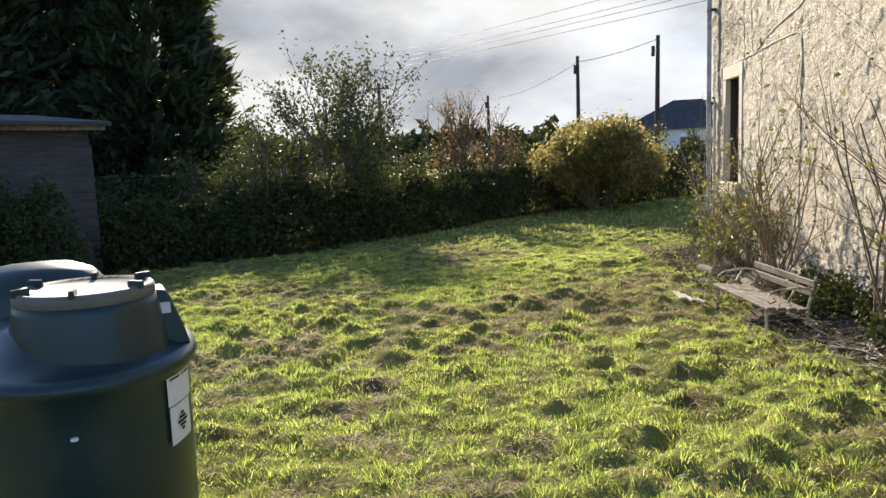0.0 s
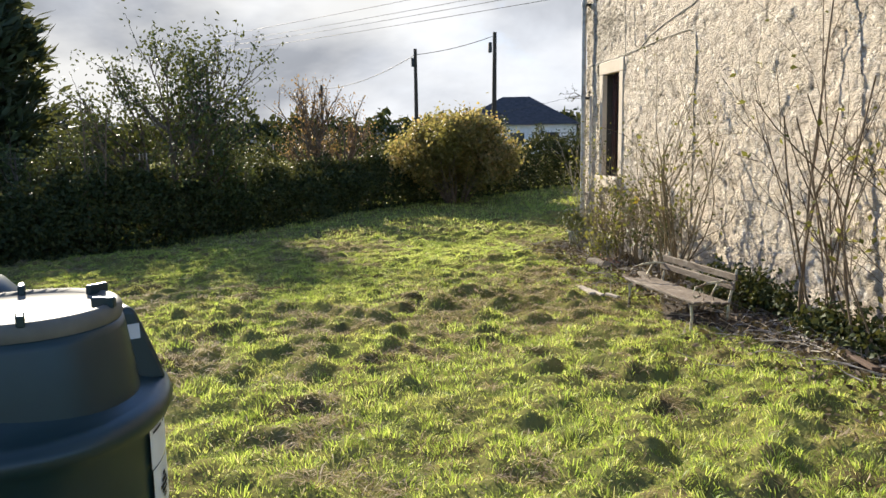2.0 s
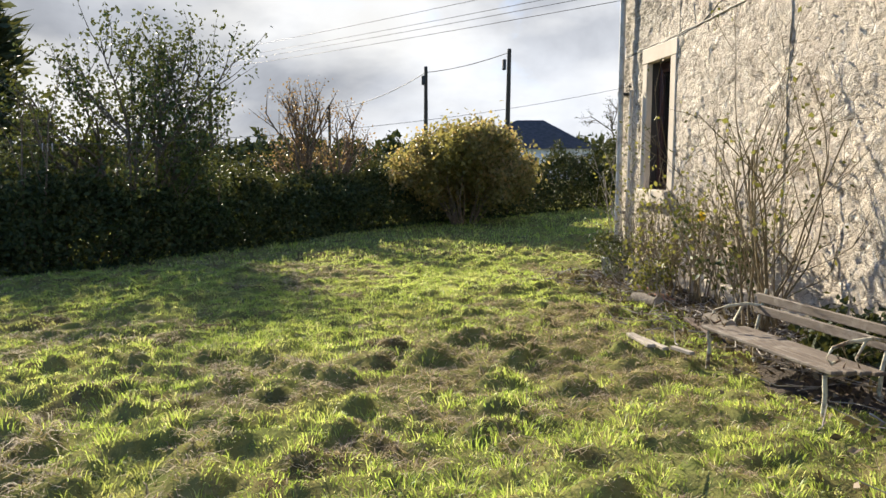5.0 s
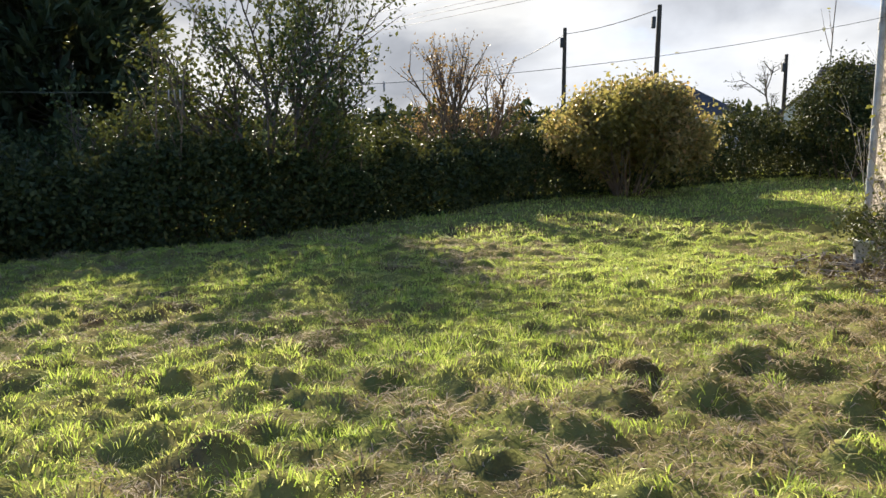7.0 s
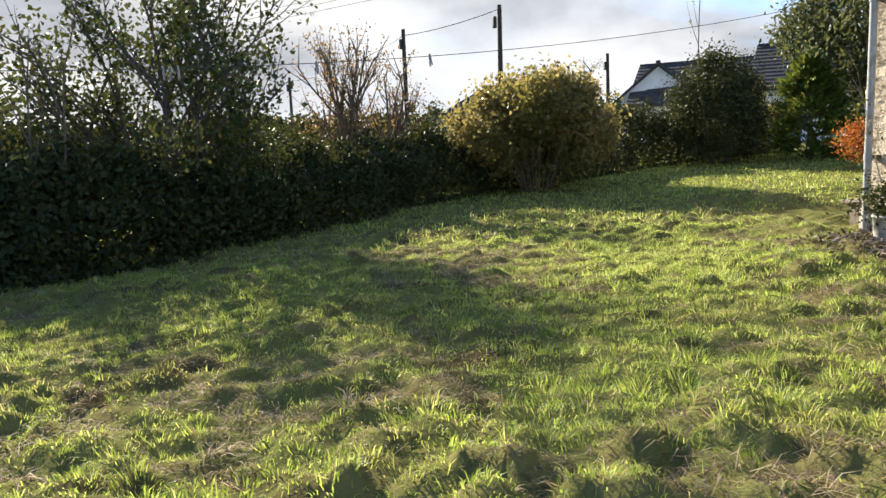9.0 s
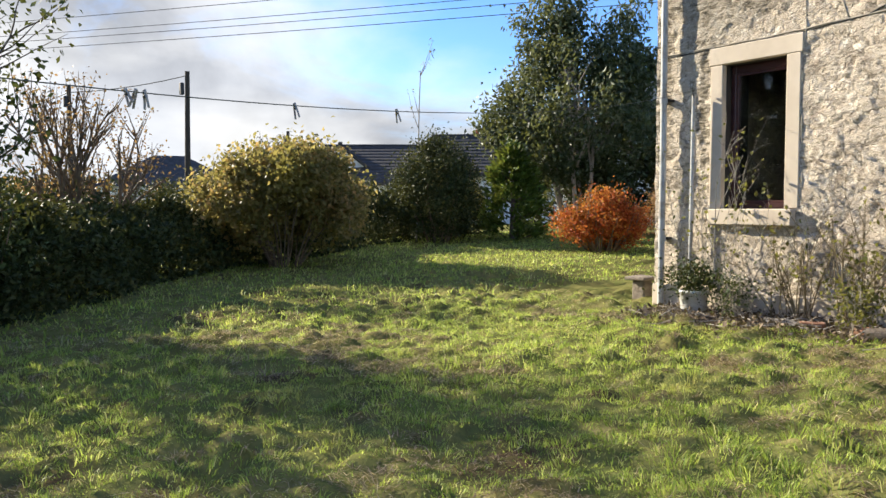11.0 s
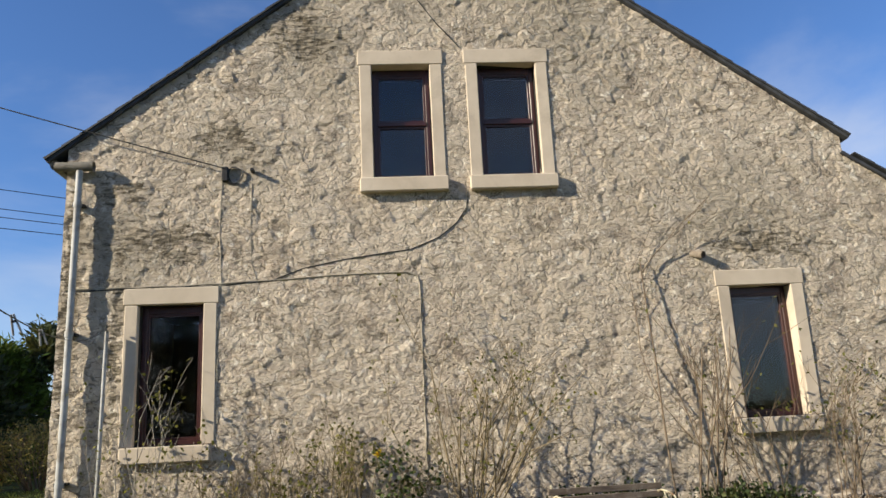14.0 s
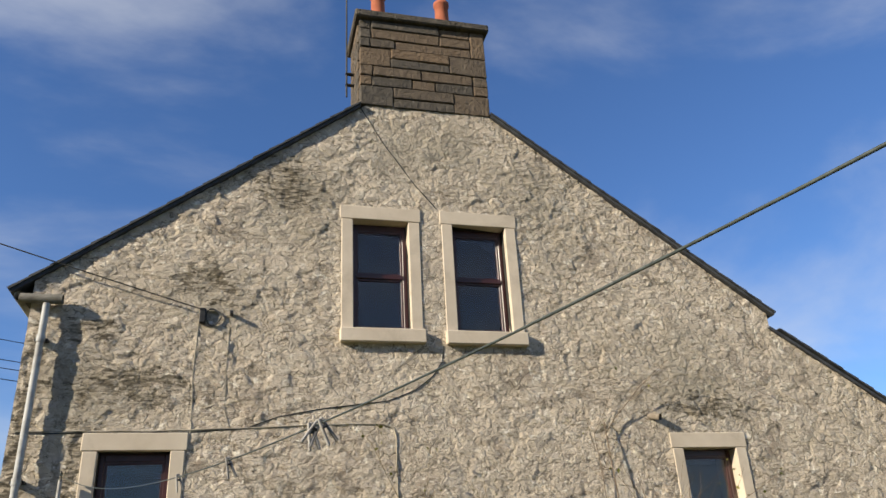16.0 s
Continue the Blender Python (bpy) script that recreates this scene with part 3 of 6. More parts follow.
def clump_points(n, centre, radii, clumps, clump_r, hollow=0.55, low=-1.0, seed=0):
    """Leaf points gathered in clumps over an uneven ellipsoid."""
    r = np.random.default_rng(seed)
    d = r.normal(size=(clumps, 3))
    d /= np.linalg.norm(d, axis=1)[:, None]
    d[:, 2] = np.where(d[:, 2] < low, -d[:, 2], d[:, 2])
    k = (hollow + (1 - hollow) * r.uniform(0, 1, clumps) ** 0.6) * (0.82 + 0.36 * r.uniform(0, 1, clumps))
    c = np.asarray(centre) + d * np.asarray(radii) * k[:, None]
    i = r.integers(0, clumps, n)
    return c[i] + r.normal(size=(n, 3)) * clump_r * (0.6 + 0.8 * r.uniform(0, 1, clumps))[i][:, None]


def grow(start, d, length, radius, depth, lines, tips, r, bend=0.25, kids=3, up=0.1, shrink=0.62, split=35):
    """A branch with its twigs: fills lines with tubes and tips with leaf places."""
    n = 5
    p = np.array(start, float)
    d = np.array(d, float) / np.linalg.norm(d)
    pts = [p.copy()]
    for i in range(n):
        d = d + r.normal(size=3) * bend / n * 1.6 + np.array([0, 0, up / n])
        d /= np.linalg.norm(d)
        p = p + d * length / n
        pts.append(p.copy())
    r1 = radius * 0.5 if depth else radius * 0.25
    lines.append((pts, radius, max(r1, 0.0018)))
    if depth == 0:
        tips.extend(pts[2:])
        return
    tips.append(pts[-1])
    for k in range(kids):
        f = r.uniform(0.3, 1.0)
        j = f * n
        a = int(min(n - 1, j))
        q = pts[a] + (pts[a + 1] - pts[a]) * (j - a)
        side = r.normal(size=3)
        side -= d * side.dot(d)
        side /= np.linalg.norm(side) + 1e-9
        t = math.radians(split * r.uniform(0.6, 1.3))
        nd = (pts[a + 1] - pts[a]) / np.linalg.norm(pts[a + 1] - pts[a]) * math.cos(t) + side * math.sin(t)
        grow(q, nd, length * shrink * r.uniform(0.7, 1.15), max(radius * 0.5, 0.002), depth - 1, lines, tips, r, bend, kids, up, shrink, split)


# ---------------------------------------------------------------- ground
def axis(lo, hi, step, far):
    mid = list(np.arange(lo, hi + 1e-6, step))
    out, w = [], step
    a = hi
    while a < far:
        w *= 1.22
        a += w
        out.append(a)
    inn, w = [], step
    a = lo
    while a > -far:
        w *= 1.22
        a -= w
        inn.append(a)
    return np.array(inn[::-1] + mid + out)


gx, gy = axis(-6.6, 4.3, 0.05, 900), axis(1.5, 17.4, 0.05, 900)
GX, GY = np.meshgrid(gx, gy, indexing="ij")
GZ = ground_height(GX, GY)
ni, nj = GX.shape
idx = np.arange(ni * nj).reshape(ni, nj)
quads = np.stack([idx[:-1, :-1], idx[1:, :-1], idx[1:, 1:], idx[:-1, 1:]], -1).reshape(-1, 4)
tagged(new("ground", fast_mesh("ground", np.stack([GX, GY, GZ], -1).reshape(-1, 3), quads, M["ground"], True)),
       "lumpy turf of an overgrown garden lawn", "ground", kind="structure")


def grass_blades(name, n, material, label, lo, hi, h, w, keep, seed, matted=0.0):
    r = np.random.default_rng(seed)
    x, y = r.uniform(lo[0], hi[0], n), r.uniform(lo[1], hi[1], n)
    ok = keep(x, y, r)
    x, y = x[ok], y[ok]
    n = len(x)
    z = ground_height(x, y) - 0.005
    # blades fan out from the heart of their tuft, tallest there
    d, a0, share = clump_field(x + 0.06 * vnoise(x, y, 0.07, 14), y, 0.155, 13)
    tall = (0.25 + 1.25 * np.clip(1 - d, 0, 1)) * (0.45 + 1.05 * share) * (0.75 + 0.5 * vnoise(x, y, 1.3, 12))
    hh = h * tall * r.uniform(0.6, 1.35, n)
    a = a0 + r.normal(size=n) * 0.75
    lean = hh * (r.uniform(0.15, 0.9, n) + 0.9 * d + matted)
    hh = hh * (1 - 0.22 * matted)
    a = a + matted * r.normal(size=n)
    dx, dy = np.cos(a), np.sin(a)
    b = r.uniform(0, 2 * np.pi, n)
    ww = w * r.uniform(0.6, 1.3, n) * 0.5
    sx, sy = np.cos(b) * ww, np.sin(b) * ww
    P0 = np.stack([x - sx, y - sy, z], -1)
    P1 = np.stack([x + sx, y + sy, z], -1)
    mx, my, mz = x + dx * lean * 0.35, y + dy * lean * 0.35, z + hh * 0.62
    P2 = np.stack([mx + sx * 0.8, my + sy * 0.8, mz], -1)
    P3 = np.stack([mx - sx * 0.8, my - sy * 0.8, mz], -1)
    P4 = np.stack([x + dx * lean, y + dy * lean, z + hh * np.clip(0.95 - 0.25 * (lean / hh - 0.25), 0.25, 1)], -1)
    V = np.stack([P0, P1, P2, P3, P4], 1).reshape(-1, 3)
    i = np.arange(n)[:, None] * 5
    F = np.concatenate([i + [[0, 1, 2]], i + [[0, 2, 3]], i + [[3, 2, 4]]], 0)
    tagged(new(name, fast_mesh(name, V, F, material)), label, "grass", kind="stuff")


def straw_share(x, y):
    """How far the turf has died back, 0 to 1."""
    return np.clip((vnoise(x, y * 1.25, 0.26, 21) * 0.62 + vnoise(x, y, 0.09, 23) * 0.16 + vnoise(x, y, 2.0, 22) * 0.5 - 0.685) * 9.0, 0, 1)


def bed_edge(y):
    """The ragged front of the bed along the wall."""
    y = np.asarray(y, float)
    bulge = 0.32 * np.exp(-((y - 7.4) / 1.9) ** 2)
    return 3.46 - bulge + 0.35 * (vnoise(y, y * 0, 0.9, 61) - 0.5) + 0.12 * (vnoise(y, y * 0, 0.25, 62) - 0.5)


def on_lawn(x, y):
    return ~((x > bed_edge(y) + 0.04) & (y < 12.95) & (y > 0.5))


grass_blades("grass", 400000, M["grass"], "short tufty green grass on the lawn", (-6.5, 1.8), (4.4, 15.5), 0.040, 0.0054,
             lambda x, y, r: on_lawn(x, y) & (r.uniform(0, 1, len(x)) > 0.95 * straw_share(x, y)), 31)
grass_blades("grass", 60000, M["grass"], "long tufty green grass beyond the house corner", (-6.5, 15.5), (14, 27), 0.055, 0.014,
             lambda x, y, r: on_lawn(x, y), 32)
grass_blades("dead_grass", 190000, M["straw"], "dead straw-coloured grass matted in the lawn", (-6.5, 1.8), (4.4, 17), 0.045, 0.006,
             lambda x, y, r: on_lawn(x, y) & (r.uniform(0, 1, len(x)) < 0.07 + 0.7 * straw_share(x, y)), 33, matted=1.6)
grass_blades("dead_tufts", 230000, M["thatch"], "brown dead thatch raked up in the lawn", (-6.0, 1.8), (3.4, 15), 0.045, 0.0065,
             lambda x, y, r: on_lawn(x, y) & (r.uniform(0, 1, len(x)) < 0.8 * straw_share(x, y)), 34, matted=0.9)

# ---------------------------------------------------------------- house: the gable wall
WX = 4.2                                   # outer face of the gable
YN, YS = 13.2, 0.9                         # its two ends
EAVE_N, EAVE_S = (13.3, 4.37), (3.66, 4.38)
TOP_N, TOP_S = (9.485, 7.23), (7.60, 7.27)
LEAN_A, LEAN_B = (3.62, 4.13), (YS, 2.33)  # roof line of the lean-to


def roof_z(y):
    y = np.asarray(y, float)
    n = TOP_N[1] + (y - TOP_N[0]) * (EAVE_N[1] - TOP_N[1]) / (EAVE_N[0] - TOP_N[0])
    s = TOP_S[1] + (y - TOP_S[0]) * (EAVE_S[1] - TOP_S[1]) / (EAVE_S[0] - TOP_S[0])
    lean = LEAN_A[1] + (y - LEAN_A[0]) * (LEAN_B[1] - LEAN_A[1]) / (LEAN_B[0] - LEAN_A[0])
    main = np.minimum(np.minimum(n, s), 7.32)
    return np.where(y > EAVE_S[0], main, lean)


# openings: y from, y to, z from, z to
OPEN = {"window_1": (11.58, 12.31, 0.98, 2.55), "window_2": (4.63, 5.39, 0.98, 2.53), "window_3": (8.87, 9.60, 3.99, 5.49), "window_4": (7.53, 8.27, 3.99, 5.495)}

step = 0.02
ys = set(np.round(np.arange(YS, YN + 1e-6, step), 4))
zs = set(np.round(np.arange(-0.4, 7.34, step), 4))
for a, b, c, d in OPEN.values():
    ys = {v for v in ys if abs(v - a) > step * 0.55 and abs(v - b) > step * 0.55} | {a, b}
    zs = {v for v in zs if abs(v - c) > step * 0.55 and abs(v - d) > step * 0.55} | {c, d}
ys, zs = np.array(sorted(ys)), np.array(sorted(zs))
Y, Z = np.meshgrid(ys, zs, indexing="ij")
top = roof_z(Y)
Zc = np.minimum(Z, top)


def cells(x, y, size, seed):
    """Broken facets: every cell of an uneven grid has its own height and tilt."""
    x, y = x / size, y / size
    xi, yi = np.floor(x).astype(np.int64), np.floor(y).astype(np.int64)
    best, second = np.full(x.shape, 9.0), np.full(x.shape, 9.0)
    val = np.zeros(x.shape)

    def h(a, b, k):
        n = (a * 374761393 + b * 668265263 + (seed * 7 + k) * 1442695041) & 0xFFFFFFFF
        n = ((n ^ (n >> 13)) * 1274126177) & 0xFFFFFFFF
        return ((n ^ (n >> 16)) & 0xFFFF) / 65535.0
    for i in (-1, 0, 1):
        for j in (-1, 0, 1):
            a, b = xi + i, yi + j
            dx, dy = a + h(a, b, 1) - x, b + h(a, b, 2) - y
            d = np.hypot(dx, dy)
            v = h(a, b, 3) + (h(a, b, 4) - 0.5) * dx * 0.8 + (h(a, b, 5) - 0.5) * dy * 0.8
            near = d < best
            second = np.where(near, best, np.minimum(second, d))
            val = np.where(near, v, val)
            best = np.where(near, d, best)
    return val, second - best


def rubble(y, z):
    """Relief of the harled rubble: smeared stones, lumps and pits."""
    wy = y + 0.10 * (vnoise(y, z, 0.35, 41) - 0.5)
    wz = z + 0.10 * (vnoise(y, z, 0.35, 42) - 0.5)
    calm = 0.1 + 1.9 * vnoise(y, z, 0.5, 48) ** 1.7
    wob = 0.06 * (vnoise(y, z, 0.09, 51) - 0.5)
    face, gap = cells((wy + wob) * 0.62, (wz + wob) * 1.1, 0.17, 52)
    smeared = np.clip((vnoise(y, z, 0.32, 57) - 0.48 + 0.05 * np.clip(z - 2.5, 0, 3)) * 4, 0, 1)
    stones = 0.015 * face - 0.014 * np.clip(1 - gap * 8, 0, 1) * smeared
    chip, nick = cells((wy - wob * 1.3) * 0.8, (wz + wob) * 1.2, 0.075, 53)
    chips = 0.010 * chip * np.clip(nick * 8, 0.3, 1)
    ridge = 1 - np.abs(2 * vnoise(wy * 0.8 + wz * 0.45 + wob * 2, wz * 1.3, 0.16, 54) - 1)
    return 0.95 * stones + 0.62 * calm * (chips + 0.013 * ridge ** 5) + 0.004 * vnoise(y, z, 0.04, 46) + 0.008 * vnoise(y, z, 0.7, 43) - 0.020


out = rubble(Y, Zc)
edge = np.ones_like(Y)
for a, b, c, d in OPEN.values():           # smooth round the margins
    g = np.maximum(np.maximum(a - Y, Y - b), np.maximum(c - Zc, Zc - d))
    edge = np.minimum(edge, np.clip((g - 0.16) / 0.06, 0, 1))
out *= edge
V = np.stack([WX - out, Y, Zc], -1).reshape(-1, 3)
ni, nj = Y.shape
idx = np.arange(ni * nj).reshape(ni, nj)
q = np.stack([idx[:-1, :-1], idx[:-1, 1:], idx[1:, 1:], idx[1:, :-1]], -1).reshape(-1, 4)
cy, cz = (Y[:-1, :-1] + Y[1:, 1:]).ravel() / 2, (Z[:-1, :-1] + Z[1:, 1:]).ravel() / 2
keep = cz < np.maximum(top[:-1, :-1], top[1:, 1:]).ravel() + step
for a, b, c, d in OPEN.values():
    keep &= ~((cy > a) & (cy < b) & (cz > c) & (cz < d))
low = np.maximum(Z[:-1, :-1] - top[:-1, :-1], Z[1:, :-1] - top[1:, :-1]).ravel() < step
wall_west = tagged(new("wall_west", fast_mesh("wall_west", V, q[keep & low], M["harl"], True)),
                   "gable wall of lumpy cream-painted rubble stone", "wall", kind="structure")


def prism(outline, x0, x1):
    """Outline in (y, z), drawn out from x0 to x1."""
    n = len(outline)
    v = [(x0, y, z) for y, z in outline] + [(x1, y, z) for y, z in outline]
    f = [tuple(range(n)), tuple(reversed(range(n, 2 * n)))] + [(i, i + n, (i + 1) % n + n, (i + 1) % n) for i in range(n)]
    bm = bmesh.new()
    vs = [bm.verts.new(c) for c in v]
    for k in f:
        bm.faces.new([vs[i] for i in k])
    bmesh.ops.recalc_face_normals(bm, faces=bm.faces)
    return bm


# body of the wall behind the relief: piers and bands round the openings
def wall_body():
    cuts_y = sorted({YS, YN, EAVE_S[0], TOP_N[0], TOP_S[0]} | {v for o in OPEN.values() for v in o[:2]})
    bm = bmesh.new()
    for a, b in zip(cuts_y[:-1], cuts_y[1:]):
        m = (a + b) / 2
        holes = sorted((o[2], o[3]) for o in OPEN.values() if o[0] < m < o[1])
        ra, rb = float(roof_z(a + 1e-4)) - 0.03, float(roof_z(b - 1e-4)) - 0.03
        z = -0.4
        for c, d in holes + [(None, None)]:
            ta, tb = (c, c) if c is not None else (ra, rb)
            o = prism([(a, z), (b, z), (b, tb), (a, ta)], WX + 0.062, WX + 0.5)
            me = bpy.data.meshes.new("tmp")
            o.to_mesh(me)
            o.free()
            bm.from_mesh(me)
            bpy.data.meshes.remove(me)
            z = d
    return bm


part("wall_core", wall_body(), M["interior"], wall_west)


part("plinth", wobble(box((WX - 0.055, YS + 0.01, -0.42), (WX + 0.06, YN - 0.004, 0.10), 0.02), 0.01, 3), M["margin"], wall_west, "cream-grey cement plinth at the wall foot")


def plain_wall(name, lo, hi, label):
    return tagged(part(name, box(lo, hi), M["harl"], None), label, "wall", kind="structure")


HX = 12.4
plain_wall("wall_north", (WX + 0.05, YN - 0.45, -0.4), (HX, YN - 0.002, 4.40), "north wall of painted rubble stone")
plain_wall("wall_east", (HX - 0.45, EAVE_S[0], -0.4), (HX + 0.001, YN - 0.45, 4.3), "east wall of painted rubble stone")
plain_wall("wall_south", (WX + 0.5, YS, -0.4), (HX, YS + 0.4, 2.3), "south wall of the lean-to")
tagged(part("wall_east_gable", prism([(3.7, 4.3), (13.15, 4.3), (9.4, 7.2), (7.7, 7.25)], HX - 0.4, HX), M["harl"], None), "east gable of painted rubble", "wall", kind="structure")
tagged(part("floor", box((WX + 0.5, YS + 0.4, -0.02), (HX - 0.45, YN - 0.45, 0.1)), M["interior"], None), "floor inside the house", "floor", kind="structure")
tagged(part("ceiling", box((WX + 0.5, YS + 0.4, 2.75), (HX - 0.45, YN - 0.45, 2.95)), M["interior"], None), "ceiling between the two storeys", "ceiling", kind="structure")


def roof_slab(name, a, b, over, label, top=None):
    """A sloping slab between (y, z) a and b, with its slates and edge."""
    t = 0.035
    d = Vector((0, b[0] - a[0], b[1] - a[1])).normalized()
    nrm = Vector((0, -d.z, d.y))
    if nrm.z < 0:
        nrm = -nrm
    p = [Vector((0, a[0], a[1])), Vector((0, b[0], b[1])), Vector((0, b[0], b[1])) + nrm * t, Vector((0, a[0], a[1])) + nrm * t]
    ob = tagged(part(name, prism([(v.y, v.z) for v in p], WX - over, HX + 0.1), M["slate"], None), label, "roof", kind="structure")
    if top:
        c = [p[1], Vector((0, top[0], top[1])), Vector((0, top[0], top[1])) + nrm * t, p[2]]
        part("upper_slope", prism([(v.y, v.z) for v in c], WX + 0.87, HX + 0.1), M["slate"], ob)
    return ob, d, nrm


def slates(roof, a, b, over):
    """The verge courses that show along the gable edge."""
    t = 0.035
    av, bv = Vector((0, a[0], a[1])), Vector((0, b[0], b[1]))
    L = (bv - av).length
    d = (bv - av) / L
    nrm = Vector((0, -d.z, d.y))
    if nrm.z < 0:
        nrm = -nrm
    n = int(L / 0.24)
    for i in range(n):
        s = av + d * (L * i / n) + nrm * (t + 0.004)
        e = av + d * (L * (i + 1.12) / n) + nrm * (t + 0.004)
        lift0 = nrm * 0.014
        bm = prism([(s.y, s.z), (e.y, e.z), ((e + nrm * 0.016 + lift0 * 0).y, (e + nrm * 0.016).z), ((s + nrm * 0.016 + lift0).y, (s + nrm * 0.016 + lift0).z)],
                   WX - over - 0.012 - 0.01 * random.random(), WX + 0.9)
        part("slate", bm, M["slate"], roof)


apex = (8.545, 7.95)
rn, _, _ = roof_slab("roof_north", (EAVE_N[0] + 0.12, EAVE_N[1] - 0.09), TOP_N, 0.05, "dark slate roof slope on the north side", (apex[0], apex[1] - 0.02))
rs, _, _ = roof_slab("roof_south", (EAVE_S[0] - 0.06, EAVE_S[1] - 0.02), TOP_S, 0.05, "dark slate roof slope on the south side", (apex[0] - 0.004, apex[1] - 0.02))
rl, _, _ = roof_slab("roof_lean_to", (YS - 0.1, LEAN_B[1] - 0.06), (EAVE_S[0] + 0.06, LEAN_A[1] + 0.04), 0.04, "dark slate roof over the lean-to")
slates(rn, (EAVE_N[0] + 0.12, EAVE_N[1] - 0.09), TOP_N, 0.05)
slates(rs, (EAVE_S[0] - 0.06, EAVE_S[1] - 0.02), TOP_S, 0.05)
slates(rl, (YS - 0.1, LEAN_B[1] - 0.06), (EAVE_S[0] - 0.1, LEAN_A[1] - 0.02), 0.04)


# added inner partition, closing the rooms behind the gable windows against stray light
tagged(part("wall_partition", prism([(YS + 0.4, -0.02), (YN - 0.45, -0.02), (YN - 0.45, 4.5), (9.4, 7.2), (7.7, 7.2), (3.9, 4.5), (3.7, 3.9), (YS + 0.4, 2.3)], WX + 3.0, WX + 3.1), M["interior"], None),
       "added inner wall keeping stray light from the front rooms", "wall", kind="structure")


# ---------------------------------------------------------------- windows
def window(name, o, upper, label):
    a, b, c, d = o
    w = tagged(new(name), label, "window", kind="structure")
    w.location = (WX, (a + b) / 2, c)
    px = WX - 0.012
    m = 0.15
    e = 0.003
    part("lintel", wobble(box((px - 0.002, a - m - 0.02, d), (WX + 0.24, b + m + 0.02, d + 0.19), 0.008), 0.004, 1), M["margin"], w)
    for y0, y1 in ((a - m, a), (b, b + m)):
        part("jamb", wobble(box((px, y0, c), (WX + 0.24, y1, d - e), 0.008), 0.004, 2), M["margin"], w)
    hang = 0.20 if upper else 0.15
    part("window_sill", wobble(box((WX - 0.085, a - hang + 0.03, c - 0.18), (WX + 0.24, b + hang - 0.03, c - e), 0.012), 0.004, 3), M["margin"], w)
    fx = WX + 0.15
    t = 0.06
    fr = part("window_frame", box((fx, a + e, c + e), (fx + 0.07, a + t, d - e), 0.006), M["brownframe"], w)
    part("frame_post", box((fx, b - t, c + e), (fx + 0.07, b - e, d - e), 0.006), M["brownframe"], w)
    part("frame_rail", box((fx + 0.002, a + t, d - t - 0.03), (fx + 0.07, b - t, d - e), 0.006), M["brownframe"], w)
    part("frame_rail", box((fx + 0.002, a + t, c + e), (fx + 0.07, b - t, c + t), 0.006), M["brownframe"], w)
    z0, z1 = c + t, d - t - 0.03
    spans = [(z0, z1)]
    if upper:
        zm = z0 + (z1 - z0) * 0.52
        part("transom", box((fx - 0.012, a + t, zm - 0.03), (fx + 0.06, b - t, zm + 0.025), 0.005), M["brownframe"], w)
        spans = [(z0, zm - 0.03), (zm + 0.025, z1)]
    for s0, s1 in spans:
        s = part("sash", sash(fx + 0.012, a + t, b - t, s0, s1, 0.028), M["brownframe"], w)
        p = part("pane", box((fx + 0.03, a + t + 0.024, s0 + 0.024), (fx + 0.036, b - t - 0.024, s1 - 0.024)), M["glass"], s)
        p.visible_shadow = False
    return w


def sash(x, y0, y1, z0, z1, t):
    bm = bmesh.new()
    for lo, hi in (((x, y0, z0), (x + 0.045, y0 + t, z1)), ((x, y1 - t, z0), (x + 0.045, y1, z1)),
                   ((x + 0.001, y0 + t, z0), (x + 0.044, y1 - t, z0 + t)), ((x + 0.001, y0 + t, z1 - t), (x + 0.044, y1 - t, z1))):
        o = box(lo, hi, 0.003)
        me = bpy.data.meshes.new("tmp")
        o.to_mesh(me)
        o.free()
        bm.from_mesh(me)
        bpy.data.meshes.remove(me)
    return bm


window("window_1", OPEN["window_1"], False, "tall brown-framed window in a stone surround near the corner")
window("window_2", OPEN["window_2"], False, "tall brown-framed window in a stone surround by the lean-to")
window("window_3", OPEN["window_3"], True, "upstairs brown-framed window with a heavy stone sill")
window("window_4", OPEN["window_4"], True, "upstairs brown-framed window with a stone sill beside its twin")

# ---------------------------------------------------------------- chimney
CH = (9.50, 7.585)                          # its two ends along the gable
CX0, CX1 = WX - 0.0, WX + 0.85
chim = thing("chimney", (WX + 0.4, 8.54, 7.2), "squared dark sandstone chimney stack with two clay pots", "chimney")
part("core", box((CX0 + 0.03, CH[1] + 0.03, 7.15), (CX1 - 0.03, CH[0] - 0.03, 8.80)), M["mortar"], chim)
# courses: each a list of stone ends as shares of the width
COURSES = [(7.28, 7.44, (.25, .72)), (7.44, 7.62, (.25, .72)), (7.62, 7.79, (0, .09, .40, .58, .88, 1)), (7.79, 7.97, (0, .10, .47, .88)),
           (7.97, 8.13, (.24, .70)), (8.13, 8.30, (.24, .70)), (8.30, 8.46, (0, .08, .27, .88)), (8.46, 8.64, (0, .09, .63, .88)), (8.64, 8.80, (0, .09, .63, .88))]
BLOCKS = [(7.28, 7.62, 0, .25), (7.28, 7.62, .72, 1), (7.97, 8.30, 0, .24), (7.97, 8.30, .70, 1), (7.79, 7.97, .88, 1), (8.30, 8.80, .88, 1)]
W = CH[0] - CH[1]
for z0, z1, s, e in BLOCKS:                 # tall corner blocks, two courses high
    part("stone", wobble(box((CX0 - 0.02, CH[0] - W * e + 0.005, z0 + 0.005), (CX0 + 0.10, CH[0] - W * s - 0.005, z1 - 0.005), 0.012), 0.012, z0 + s), M["chimstone"], chim)
